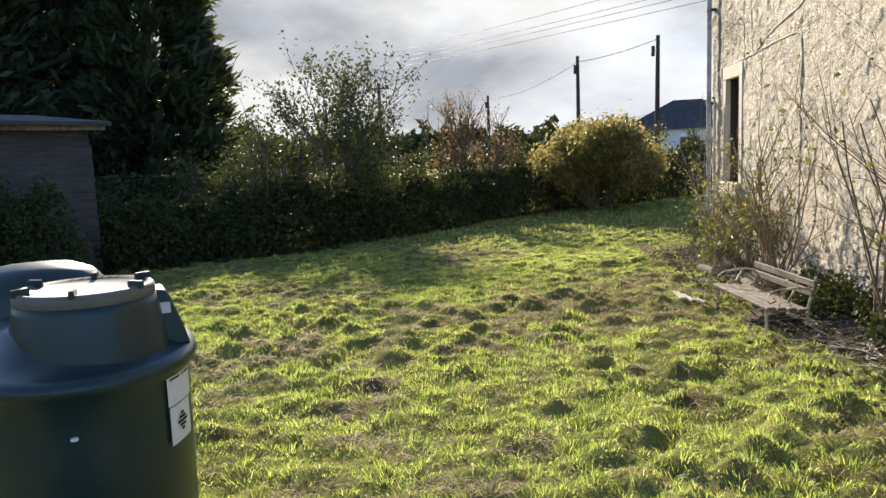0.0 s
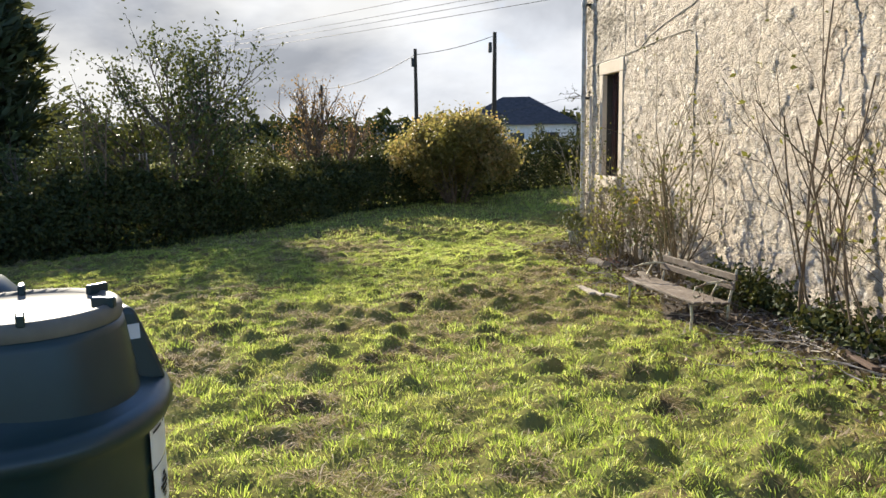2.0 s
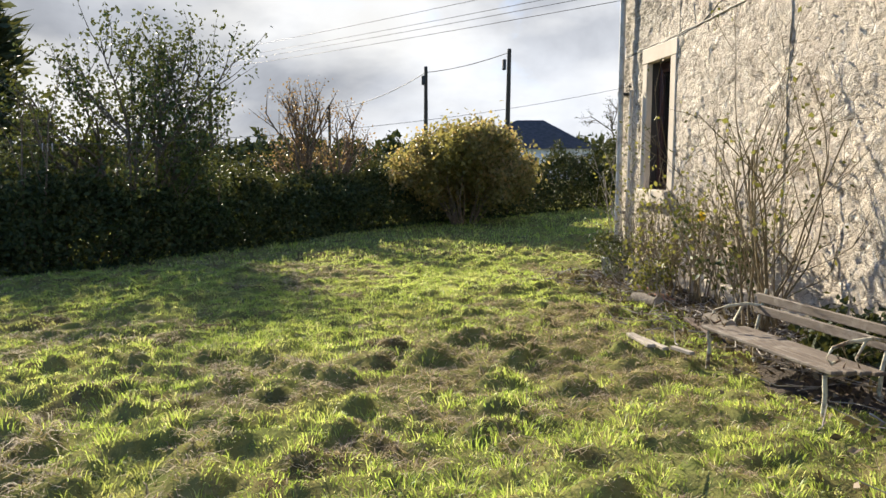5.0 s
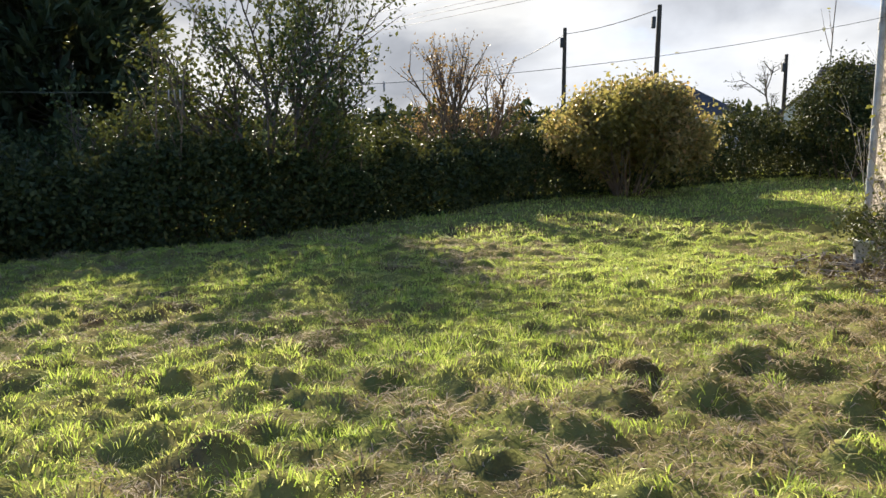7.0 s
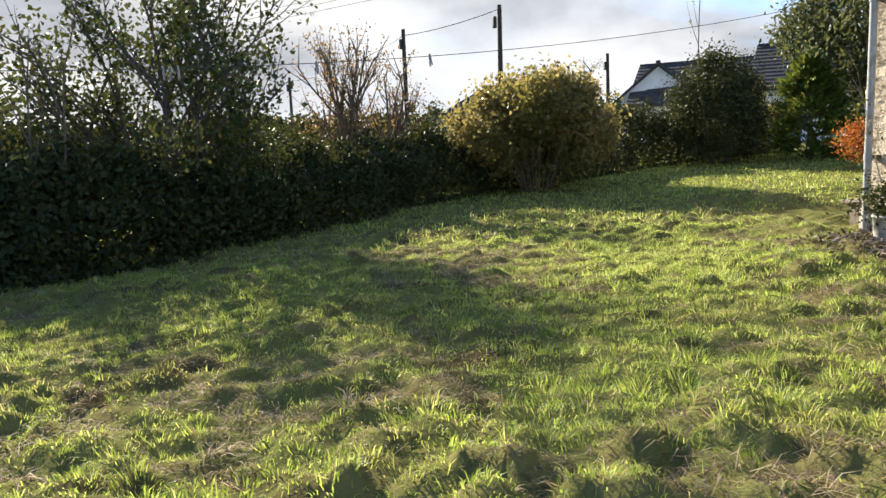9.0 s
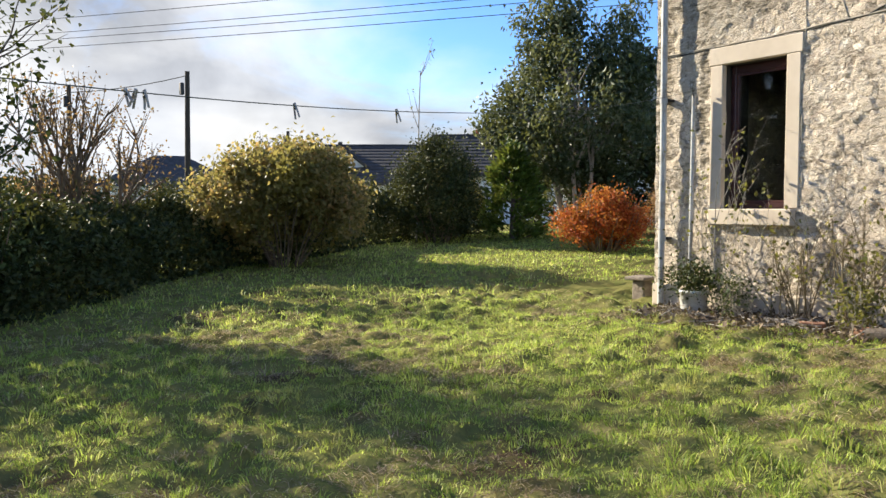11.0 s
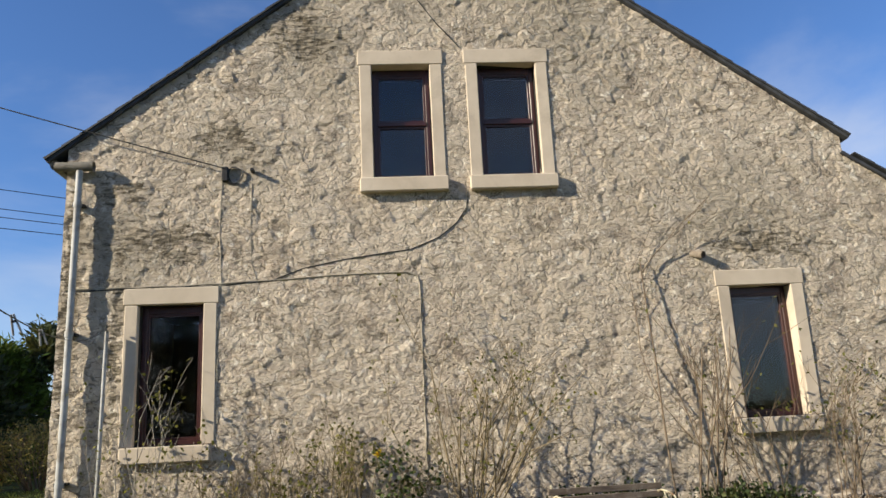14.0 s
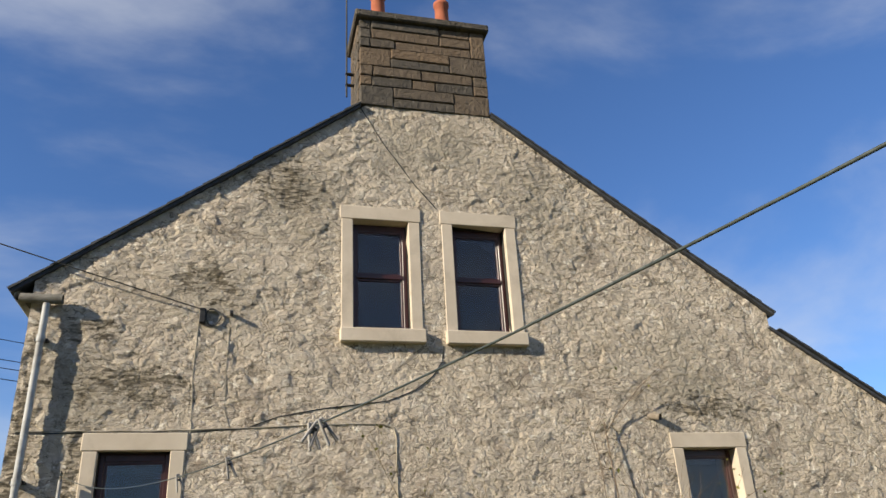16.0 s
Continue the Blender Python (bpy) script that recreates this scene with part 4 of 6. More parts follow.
for z0, z1, ends in COURSES:
    for s, e in zip(ends[:-1], ends[1:]):
        y0, y1 = CH[0] - W * e, CH[0] - W * s
        k = 0.012 + 0.022 * random.random()
        part("stone", wobble(box((CX0 - k, y0 + 0.005, z0 + 0.005), (CX0 + 0.10, y1 - 0.005, z1 - 0.005), 0.012), 0.012, random.random() * 50), M["chimstone"], chim)
    for yside in (CH[0], CH[1]):
        for s, e in ((0.12, 0.5), (0.5, 1.0)) if int(z0 * 10) % 2 else ((0.12, 0.7), (0.7, 1.0)):
            x0, x1 = CX0 + s * 0.85, CX0 + e * 0.85
            lo = (x0 + 0.006, yside - 0.06, z0 + 0.008) if yside == CH[0] else (x0 + 0.006, yside - 0.012, z0 + 0.008)
            hi = (x1 - 0.006, yside + 0.012, z1 - 0.008) if yside == CH[0] else (x1 - 0.006, yside + 0.06, z1 - 0.008)
            part("stone", wobble(box(lo, hi, 0.012), 0.008, random.random() * 50), M["chimstone"], chim)
part("cap", wobble(box((CX0 - 0.10, CH[1] - 0.07, 8.80), (CX1 + 0.08, CH[0] + 0.07, 8.93), 0.02), 0.008, 4), M["chimstone"], chim, "weathered stone cap")
for y in (9.15, 8.12):
    v, f = lathe([(0.13, 0), (0.135, 0.05), (0.115, 0.10), (0.105, 0.62), (0.125, 0.64), (0.125, 0.70), (0.09, 0.70), (0.085, 0.45)], (WX + 0.36, y, 8.93), 20)
    part("chimney_pot", mesh_of("chimney_pot", v, f, M["terracotta"], True), M["terracotta"], chim, "red clay chimney pot")
aer = thing("aerial_pole", (WX + 0.55, CH[0] + 0.10, 7.9), "thin grey aerial pole bracketed to the chimney", "aerial")
part("pole", tubes("pole", [([(WX + 0.5, CH[0] + 0.12, 7.75), (WX + 0.5, CH[0] + 0.12, 10.2)], 0.014, 0.012)], M["darkmetal"], 8), M["darkmetal"], aer)
for z in (7.95, 8.15):
    part("bracket", box((WX + 0.47, CH[0] - 0.01, z), (WX + 0.53, CH[0] + 0.14, z + 0.025), 0.004), M["darkmetal"], aer)

# ---------------------------------------------------------------- pipes and cables on the gable
dp = thing("drainpipe", (WX - 0.09, 13.02, -0.15), "grey painted drainpipe at the house corner", "pipe")
part("pipe", tubes("pipe", [([(WX - 0.095, 13.03, -0.14), (WX - 0.095, 13.02, 1.5), (WX - 0.095, 13.02, 4.15)], 0.038, 0.038)], M["pipe"], 14), M["pipe"], dp)
for z in (0.6, 2.2, 3.7):
    part("pipe_collar", tubes("pipe_collar", [([(WX - 0.095, 13.02, z), (WX - 0.095, 13.02, z + 0.07)], 0.047, 0.047)], M["pipe"], 14), M["pipe"], dp)
    part("bracket", box((WX - 0.08, 12.95, z + 0.02), (WX + 0.06, 13.09, z + 0.05), 0.004), M["darkmetal"], dp)
part("gutter_end", tubes("gutter_end", [([(WX - 0.095, 12.86, 4.20), (WX - 0.095, 13.05, 4.20), (WX - 0.08, 13.30, 4.21)], 0.058, 0.054)], M["cement"], 14), M["cement"], dp, "weathered end of the gutter")
gut = thing("gutter", (8.3, 13.34, 4.2), "grey gutter along the north eave", "gutter")
part("trough", tubes("trough", [([(WX - 0.06, 13.32, 4.24), (HX, 13.32, 4.24)], 0.058, 0.058)], M["pipe"], 12), M["pipe"], gut)
part("support", box((WX + 0.02, 13.2, 4.19), (HX, 13.27, 4.23)), M["darkmetal"], gut)
rod = thing("clothes_line_post", (WX - 0.11, 12.61, -0.15), "thin grey metal post standing against the wall", "post")
part("post", tubes("post", [([(WX - 0.10, 12.63, -0.16), (WX - 0.10, 12.61, 2.25)], 0.023, 0.021)], M["pipe"], 12), M["pipe"], rod)
part("hook", tubes("hook", [([(WX - 0.10, 12.61, 2.20), (WX - 0.13, 12.60, 2.26), (WX - 0.14, 12.6, 2.31), (WX - 0.115, 12.61, 2.33)], 0.007, 0.006)], M["darkmetal"], 6), M["darkmetal"], rod)


def on_wall(y, z):
    """How far the relief stands out at a place on the gable."""
    return float(rubble(np.array([[y]]), np.array([[z]]))[0, 0])


def wall_cable(name, pts, r, mat, label):
    p = []
    for (y0, z0), (y1, z1) in zip(pts[:-1], pts[1:]):
        n = max(2, int(math.hypot(y1 - y0, z1 - z0) / 0.12))
        for i in range(n):
            t = i / n
            y, z = y0 + (y1 - y0) * t + 0.0025 * math.sin(i * 2.1), z0 + (z1 - z0) * t + 0.003 * math.sin(i * 1.3 + y0)
            p.append((WX - on_wall(y, z) - r * 0.4, y, z))
    p.append((WX - on_wall(*pts[-1]) - r * 0.4, pts[-1][0], pts[-1][1]))
    t = thing(name, (WX, pts[0][0], pts[0][1]), label, "cable")
    part("cable", tubes("cable", [(p, r, r)], mat, 6), mat, t)


wall_cable("wall_cable", [(13.15, 2.76), (12.3, 2.755), (11.4, 2.77), (10.6, 2.80), (9.9, 2.83), (9.25, 2.83), (9.12, 2.79), (9.1, 2.70), (9.1, 1.6), (9.1, 0.5)], 0.009, M["paintedcable"], "painted cable run over the window and down the wall")
wall_cable("wall_cable", [(13.15, 2.735), (11.4, 2.745), (10.8, 2.79), (10.45, 2.92), (9.9, 3.02), (9.2, 3.10), (8.85, 3.24), (8.62, 3.42), (8.5, 3.6), (8.47, 3.80)], 0.007, M["cable"], "dark cable sagging up the wall to the upper windows")
wall_cable("wall_cable", [(11.40, 4.05), (11.42, 3.4), (11.39, 2.8), (11.42, 2.2), (11.40, 1.2)], 0.006, M["paintedcable"], "thin painted cable hanging down from the bracket")
wall_cable("wall_cable", [(11.05, 4.05), (11.06, 3.5), (11.05, 3.0), (10.98, 2.78)], 0.005, M["paintedcable"], "thin painted cable drop beside the bracket")
wall_cable("wall_cable", [(9.50, 7.25), (9.2, 6.72), (8.75, 6.05), (8.48, 5.72)], 0.007, M["cable"], "thin aerial cable running down from the chimney")
br = thing("cable_bracket", (WX, 11.36, 4.10), "cable anchor with coiled black wire on the wall", "bracket")
part("plate", box((WX - 0.05, 11.33, 4.0), (WX + 0.02, 11.40, 4.18), 0.008), M["darkmetal"], br)
ring = []
for k in range(40):
    a = k * 2 * math.pi / 13
    ring.append((WX - 0.012 - 0.0005 * k, 11.24 + 0.085 * math.cos(a), 4.08 + 0.10 * math.sin(a) + 0.02 * math.sin(k)))
part("coil", tubes("coil", [(ring, 0.006, 0.006)], M["cable"], 5), M["cable"], br)
part("arm", box((WX - 0.10, 11.02, 4.10), (WX + 0.02, 11.06, 4.14), 0.006), M["darkmetal"], br)
spout = thing("old_pipe_stub", (WX, 5.72, 2.93), "broken stone stub poking out of the wall", "pipe")
part("pipe", tubes("pipe", [([(WX + 0.05, 5.80, 2.95), (WX - 0.10, 5.70, 2.90)], 0.045, 0.045)], M["barestone"], 12), M["barestone"], spout)

# ---------------------------------------------------------------- rough plants
def bush(name, centre, radii, n, clumps, clump_r, leaf, mat, label, stems=24, stem_mat=None, seed=1, low=-0.75, hollow=0.55, droop=0.0, category="bush", stem_r=0.02, lobes=()):
    x, y = centre
    z = float(base_height(x, y))
    t = thing(name, (x, y, z), label, category)
    r = np.random.default_rng(seed)
    lines = []
    for i in range(stems):
        a = r.uniform(0, 2 * np.pi)
        k = r.uniform(0.25, 0.95)
        e = np.array([x + math.cos(a) * radii[0] * k, y + math.sin(a) * radii[1] * k, z + radii[2] * (1.0 + 0.85 * math.sqrt(max(0, 1 - k * k)))])
        s = np.array([x + math.cos(a) * 0.25, y + math.sin(a) * 0.25, z - 0.05])
        mid = (s + e) / 2 + np.array([math.cos(a), math.sin(a), 0.3]) * 0.12 * radii[0] + r.normal(size=3) * 0.06
        lines.append(([s, (s + mid) / 2 + r.normal(size=3) * 0.03, mid, (mid + e) / 2 + r.normal(size=3) * 0.05, e], stem_r, stem_r * 0.25))
    part("brushwood", tubes("brushwood", lines, stem_mat or M["twig"], 5), None, t)
    if lobes:
        some = [clump_points(int(n * k), (x + a, y + b, z + c), (p, p, q), max(12, int(clumps * k)), clump_r, hollow, -1, seed + i) for i, (k, a, b, c, p, q) in enumerate(lobes)]
        pts = np.concatenate(some)
    else:
        pts = clump_points(n, (x, y, z + radii[2]), radii, clumps, clump_r, hollow, low, seed)
    pts = pts[pts[:, 2] > z + 0.03]
    part("foliage", leaf_cards("foliage", pts, leaf[0], leaf[1], mat, droop), None, t)
    return t


def hedge(name, path, width, height, n, leaf, mat, label, seed=1, category="hedge"):
    """A dense clipped-once hedge along a line of plan points."""
    r = np.random.default_rng(seed)
    p = np.array(path, float)
    seg = np.linalg.norm(np.diff(p, axis=0), axis=1)
    cum = np.concatenate([[0], np.cumsum(seg)])
    s = r.uniform(0, cum[-1], n)
    px, py = np.interp(s, cum, p[:, 0]), np.interp(s, cum, p[:, 1])
    i = np.clip(np.searchsorted(cum, s) - 1, 0, len(seg) - 1)
    d = (np.diff(p, axis=0) / seg[:, None])[i]
    h = height * (0.72 + 0.5 * vnoise(s, s * 0, 1.1, seed) + 0.22 * vnoise(s, s * 0, 0.35, seed + 1))
    ang = r.uniform(-0.15, math.pi + 0.15, n)
    rad = 0.72 + 0.34 * vnoise(s * 1.0, ang * 1.2 + 9, 0.42, seed + 2) + r.normal(size=n) * 0.07
    off = np.cos(ang) * width * 0.5 * rad
    off = np.where(r.uniform(0, 1, n) < 0.25, off * r.uniform(0.3, 1, n), off)
    zz = h * np.clip(np.sin(ang), 0, 1) ** 0.55 * rad
    zz = np.where(r.uniform(0, 1, n) < 0.35, zz * r.uniform(0.1, 1, n), zz)
    x, y = px - d[:, 1] * off, py + d[:, 0] * off
    z = base_height(x, y) + np.maximum(zz, 0.02)
    m = p.mean(0)
    t = thing(name, (m[0], m[1], float(base_height(*m))), label, category)
    part("foliage", leaf_cards("foliage", np.stack([x, y, z], -1), leaf[0], leaf[1], mat), None, t)
    lines = []
    for k in range(int(cum[-1] * 5)):
        s0 = r.uniform(0, cum[-1])
        a, b = np.interp(s0, cum, p[:, 0]), np.interp(s0, cum, p[:, 1])
        g = float(base_height(a, b))
        lines.append(([(a + r.normal() * 0.1, b + r.normal() * 0.1, g - 0.03), (a + r.normal() * 0.15, b + r.normal() * 0.15, g + height * 0.5),
                       (a + r.normal() * width * 0.25, b + r.normal() * width * 0.25, g + height * r.uniform(0.8, 1.05))], 0.018, 0.004))
    part("brushwood", tubes("brushwood", lines, M["twig"], 5), None, t)
    return t


def conifer(name, x, y, h, rad, n, mat, label, spray=(0.34, 0.11), seed=1, base=0.0, category="tree"):
    """A dense column conifer: trunk, boughs and hanging sprays."""
    r = np.random.default_rng(seed)
    z = float(base_height(x, y))
    t = thing(name, (x, y, z), label, category)
    part("trunk", tubes("trunk", [([(x, y, z - 0.1), (x + 0.05, y, z + h * 0.5), (x, y, z + h)], 0.035 * h, 0.01)], M["bark"], 8), None, t)
    nb = int(h * 26)
    u = r.uniform(0, 1, nb) ** 0.85
    a = r.uniform(0, 2 * np.pi, nb)
    prof = rad * np.clip((1 - u) ** 0.62, 0.04, 1) * (0.75 + 0.5 * r.uniform(0, 1, nb))
    bx, by, bz = x + np.cos(a) * prof, y + np.sin(a) * prof, z + base + u * (h - base)
    lines = [([(x, y, bz[i] - prof[i] * 0.25), ((x + bx[i]) / 2, (y + by[i]) / 2, bz[i] - prof[i] * 0.1), (bx[i], by[i], bz[i] + prof[i] * 0.12)], 0.03, 0.006) for i in range(0, nb, 2)]
    part("bough_work", tubes("bough_work", lines, M["bark"], 4), None, t)
    i = r.integers(0, nb, n)
    k = r.uniform(0.35, 1.05, n) ** 0.7
    pts = np.stack([x + (bx[i] - x) * k, y + (by[i] - y) * k, bz[i] + prof[i] * 0.12 * k], -1) + r.normal(size=(n, 3)) * np.array([0.16, 0.16, 0.20]) * min(1.0, rad / 1.6)
    out = np.stack([np.cos(a[i]), np.sin(a[i]), np.full(n, 0.55)], -1)
    part("crown", leaf_cards("crown", pts, spray[0], spray[1], mat, 0.0, 0.9, 0.4, out), None, t)
    return t


def tree(name, x, y, h, lean, stems, depth, kids, leaf, mat, bark, label, per_tip, leaf_r, spread=28, radius=0.06, bend=0.3, up=0.25, seed=1, shrink=0.62, split=35, category="tree", droop=0.2, first=0.45):
    r = np.random.default_rng(seed)
    z = float(base_height(x, y))
    t = thing(name, (x, y, z), label, category)
    lines, tips = [], []
    for s in range(stems):
        a = 2 * math.pi * (s + r.uniform(0, 0.7)) / stems
        k = math.tan(math.radians(spread * r.uniform(0.3, 1.0))) if stems > 1 else 0.03
        grow((x + 0.12 * math.cos(a) * (stems > 1), y + 0.12 * math.sin(a) * (stems > 1), z - 0.08), (math.cos(a) * k + lean[0], math.sin(a) * k + lean[1], 1), h * first * r.uniform(0.85, 1.15) * (1.45 if depth < 2 else 1.2),
             radius * r.uniform(0.7, 1.1), depth, lines, tips, r, bend, kids, up, shrink, split)
    main = [l for l in lines if l[1] > radius * 0.3]
    rest = [l for l in lines if l[1] <= radius * 0.3]
    part("trunk", tubes("trunk", main, bark, 7), None, t)
    if rest:
        part("branch_work", tubes("branch_work", rest, bark, 4), None, t)
    tp = np.array(tips)
    i = r.integers(0, len(tp), int(len(tp) * per_tip))
    pts = tp[i] + r.normal(size=(len(i), 3)) * leaf_r
    part("crown", leaf_cards("crown", pts, leaf[0], leaf[1], mat, droop), None, t)
    return t


# back hedge and the shrubs along it
hedge("hedge", [(-9.0, 12.6), (-6.2, 14.8), (-4.1, 16.6), (-2.2, 18.6), (-0.1, 21.0), (1.6, 22.4), (4.5, 23.3)], 1.8, 1.3, 95000, (0.092, 0.056), M["hedgeleaf"], "dark overgrown evergreen hedge closing the lawn", 3)
hedge("hedge", [(4.4, 23.2), (6.4, 24.6), (9.6, 26.4), (13, 27.2)], 1.5, 1.35, 36000, (0.09, 0.05), M["hedgeleaf"], "low dark hedge in front of the bungalows", 5)
hedge("hedge", [(-8.9, 6.9), (-7.8, 9.2), (-6.6, 11.6)], 1.8, 1.35, 36000, (0.075, 0.045), M["hedgeleaf"], "dark hedge growing in front of the shed", 7)
bush("golden_bush", (3.1, 21.2), (1.42, 1.4, 1.1), 26000, 300, 0.14, (0.10, 0.062), M["yellowleaf"], "rounded bush with golden and yellow-green autumn leaves", 34, M["twig"], 11, -0.8, 0.72, 0.6, stem_r=0.016,
     lobes=((0.40, 0.0, 0.0, 1.48, 1.2, 0.80), (0.20, -0.85, 0.1, 1.25, 0.78, 0.62), (0.20, 0.9, -0.1, 1.20, 0.74, 0.62), (0.08, 0.35, -0.4, 1.95, 0.58, 0.40), (0.07, -0.55, 0.2, 1.85, 0.55, 0.42), (0.05, 0.1, -0.4, 0.85, 1.1, 0.3)))
bush("orange_bush", (9.9, 19.1), (0.9, 0.9, 0.66), 17000, 210, 0.11, (0.065, 0.04), M["orangeleaf"], "rounded shrub in fiery orange-red autumn leaf", 50, M["twig"], 12, -0.85, 0.4,
     lobes=((0.5, 0.0, 0.0, 0.72, 0.72, 0.52), (0.2, -0.42, 0.4, 0.58, 0.44, 0.42), (0.2, 0.4, -0.38, 0.62, 0.48, 0.42), (0.1, 0.1, -0.1, 1.10, 0.42, 0.28)))
bush("cone_bush", (8.9, 24.0), (1.15, 1.0, 1.35), 22000, 240, 0.16, (0.08, 0.045), M["hedgeleaf"], "dark domed evergreen bush overgrown with climber", 16, M["twig"], 13, -0.9)
tree("dark_tree", -3.5, 17.4, 4.7, (0.02, 0), 9, 2, 6, (0.09, 0.055), M["greenleaf"], M["bark"], "multi-stemmed small tree with sparse glossy leaves", 6, 0.12, 32, 0.055, 0.32, 0.35, 21, 0.6, 38)
tree("russet_shrub", -0.4, 21.6, 4.1, (0, 0), 10, 2, 5, (0.065, 0.04), M["pinkleaf"], M["twig"], "vase-shaped shrub with thin russet autumn leaves", 2.0, 0.07, 35, 0.05, 0.26, 0.4, 22, 0.55, 30, "shrub")
def eucalyptus(x, y):
    r = np.random.default_rng(23)
    z = float(base_height(x, y))
    t = thing("eucalyptus_tree", (x, y, z), "tall grey-green eucalyptus tree with several pale trunks", "tree")
    lines, tips = [], []
    for a, k, h in ((0.2, 0.10, 5.6), (1.6, 0.22, 4.6), (2.9, 0.30, 4.4), (4.0, 0.16, 5.0), (5.2, 0.28, 4.4)):
        grow((x + 0.2 * math.cos(a), y + 0.2 * math.sin(a), z - 0.1), (math.cos(a) * k, math.sin(a) * k, 1), h, 0.075, 2, lines, tips, r, 0.22, 5, 0.3, 0.42, 40)
    part("trunk", tubes("trunk", [l for l in lines if l[1] > 0.05], M["palebark"], 8), None, t)
    part("branch_work", tubes("branch_work", [l for l in lines if l[1] <= 0.05], M["palebark"], 5), None, t)
    u = np.array([0.64, -0.77, 0.0])
    c = np.array([x, y, z])
    pts = [clump_points(17000, c + u * 0.1 + (0, 0, 3.5), (2.3, 2.3, 2.0), 150, 0.26, 0.45, -1, 1), clump_points(7000, c - u * 0.55 + (0, 0, 5.7), (1.05, 1.05, 1.75), 60, 0.24, 0.3, -1, 2),
           clump_points(6000, c + u * 1.35 + (0, 0, 5.0), (1.0, 1.0, 1.55), 55, 0.24, 0.3, -1, 3), clump_points(3000, c - u * 1.9 + (0, 0, 3.4), (0.8, 0.8, 1.0), 40, 0.22, 0.3, -1, 4)]
    part("crown", leaf_cards("crown", np.concatenate(pts), 0.15, 0.07, M["eucleaf"], 0.7), None, t)


eucalyptus(13.4, 23.3)
bush("leafy_bush", (-2.7, 17.9), (0.9, 0.8, 1.0), 7000, 160, 0.16, (0.07, 0.042), M["greenleaf"], "leafy green bush growing out of the hedge", 20, M["twig"], 26, -0.9, 0.4)
bush("leafy_bush", (-5.2, 16.9), (0.8, 0.8, 0.95), 6000, 130, 0.16, (0.07, 0.042), M["greenleaf"], "tall leafy bush in the hedge below the conifers", 20, M["twig"], 27, -0.9, 0.4)
conifer("small_conifer", 11.2, 23.6, 2.5, 0.95, 5200, M["brightconifer"], "small bright green conifer on the lawn edge", (0.20, 0.07), 31)
conifer("tall_conifer", -13.4, 29.0, 12.5, 3.6, 28000, M["conifer"], "tall dark cypress looming over the hedge", (0.6, 0.17), 32)
conifer("tall_conifer", -16.6, 28.5, 12.0, 3.4, 18000, M["conifer"], "tall dark cypress crowded between two others", (0.6, 0.17), 35)
conifer("tall_conifer", -19.0, 26.0, 14, 4.0, 26000, M["conifer"], "tall dark cypress standing behind the shed", (0.6, 0.17), 33)
conifer("tall_conifer", -25.0, 22.0, 13, 4.0, 10000, M["conifer"], "tall dark cypress at the garden corner", (0.5, 0.16), 34)
tree("leafy_shrub", -5.6, 16.4, 2.7, (0, 0), 8, 2, 4, (0.08, 0.05), M["greenleaf"], M["bark"], "tall leafy shrub rising out of the hedge", 4.0, 0.12, 22, 0.035, 0.25, 0.35, 24, 0.58, 36, "shrub")

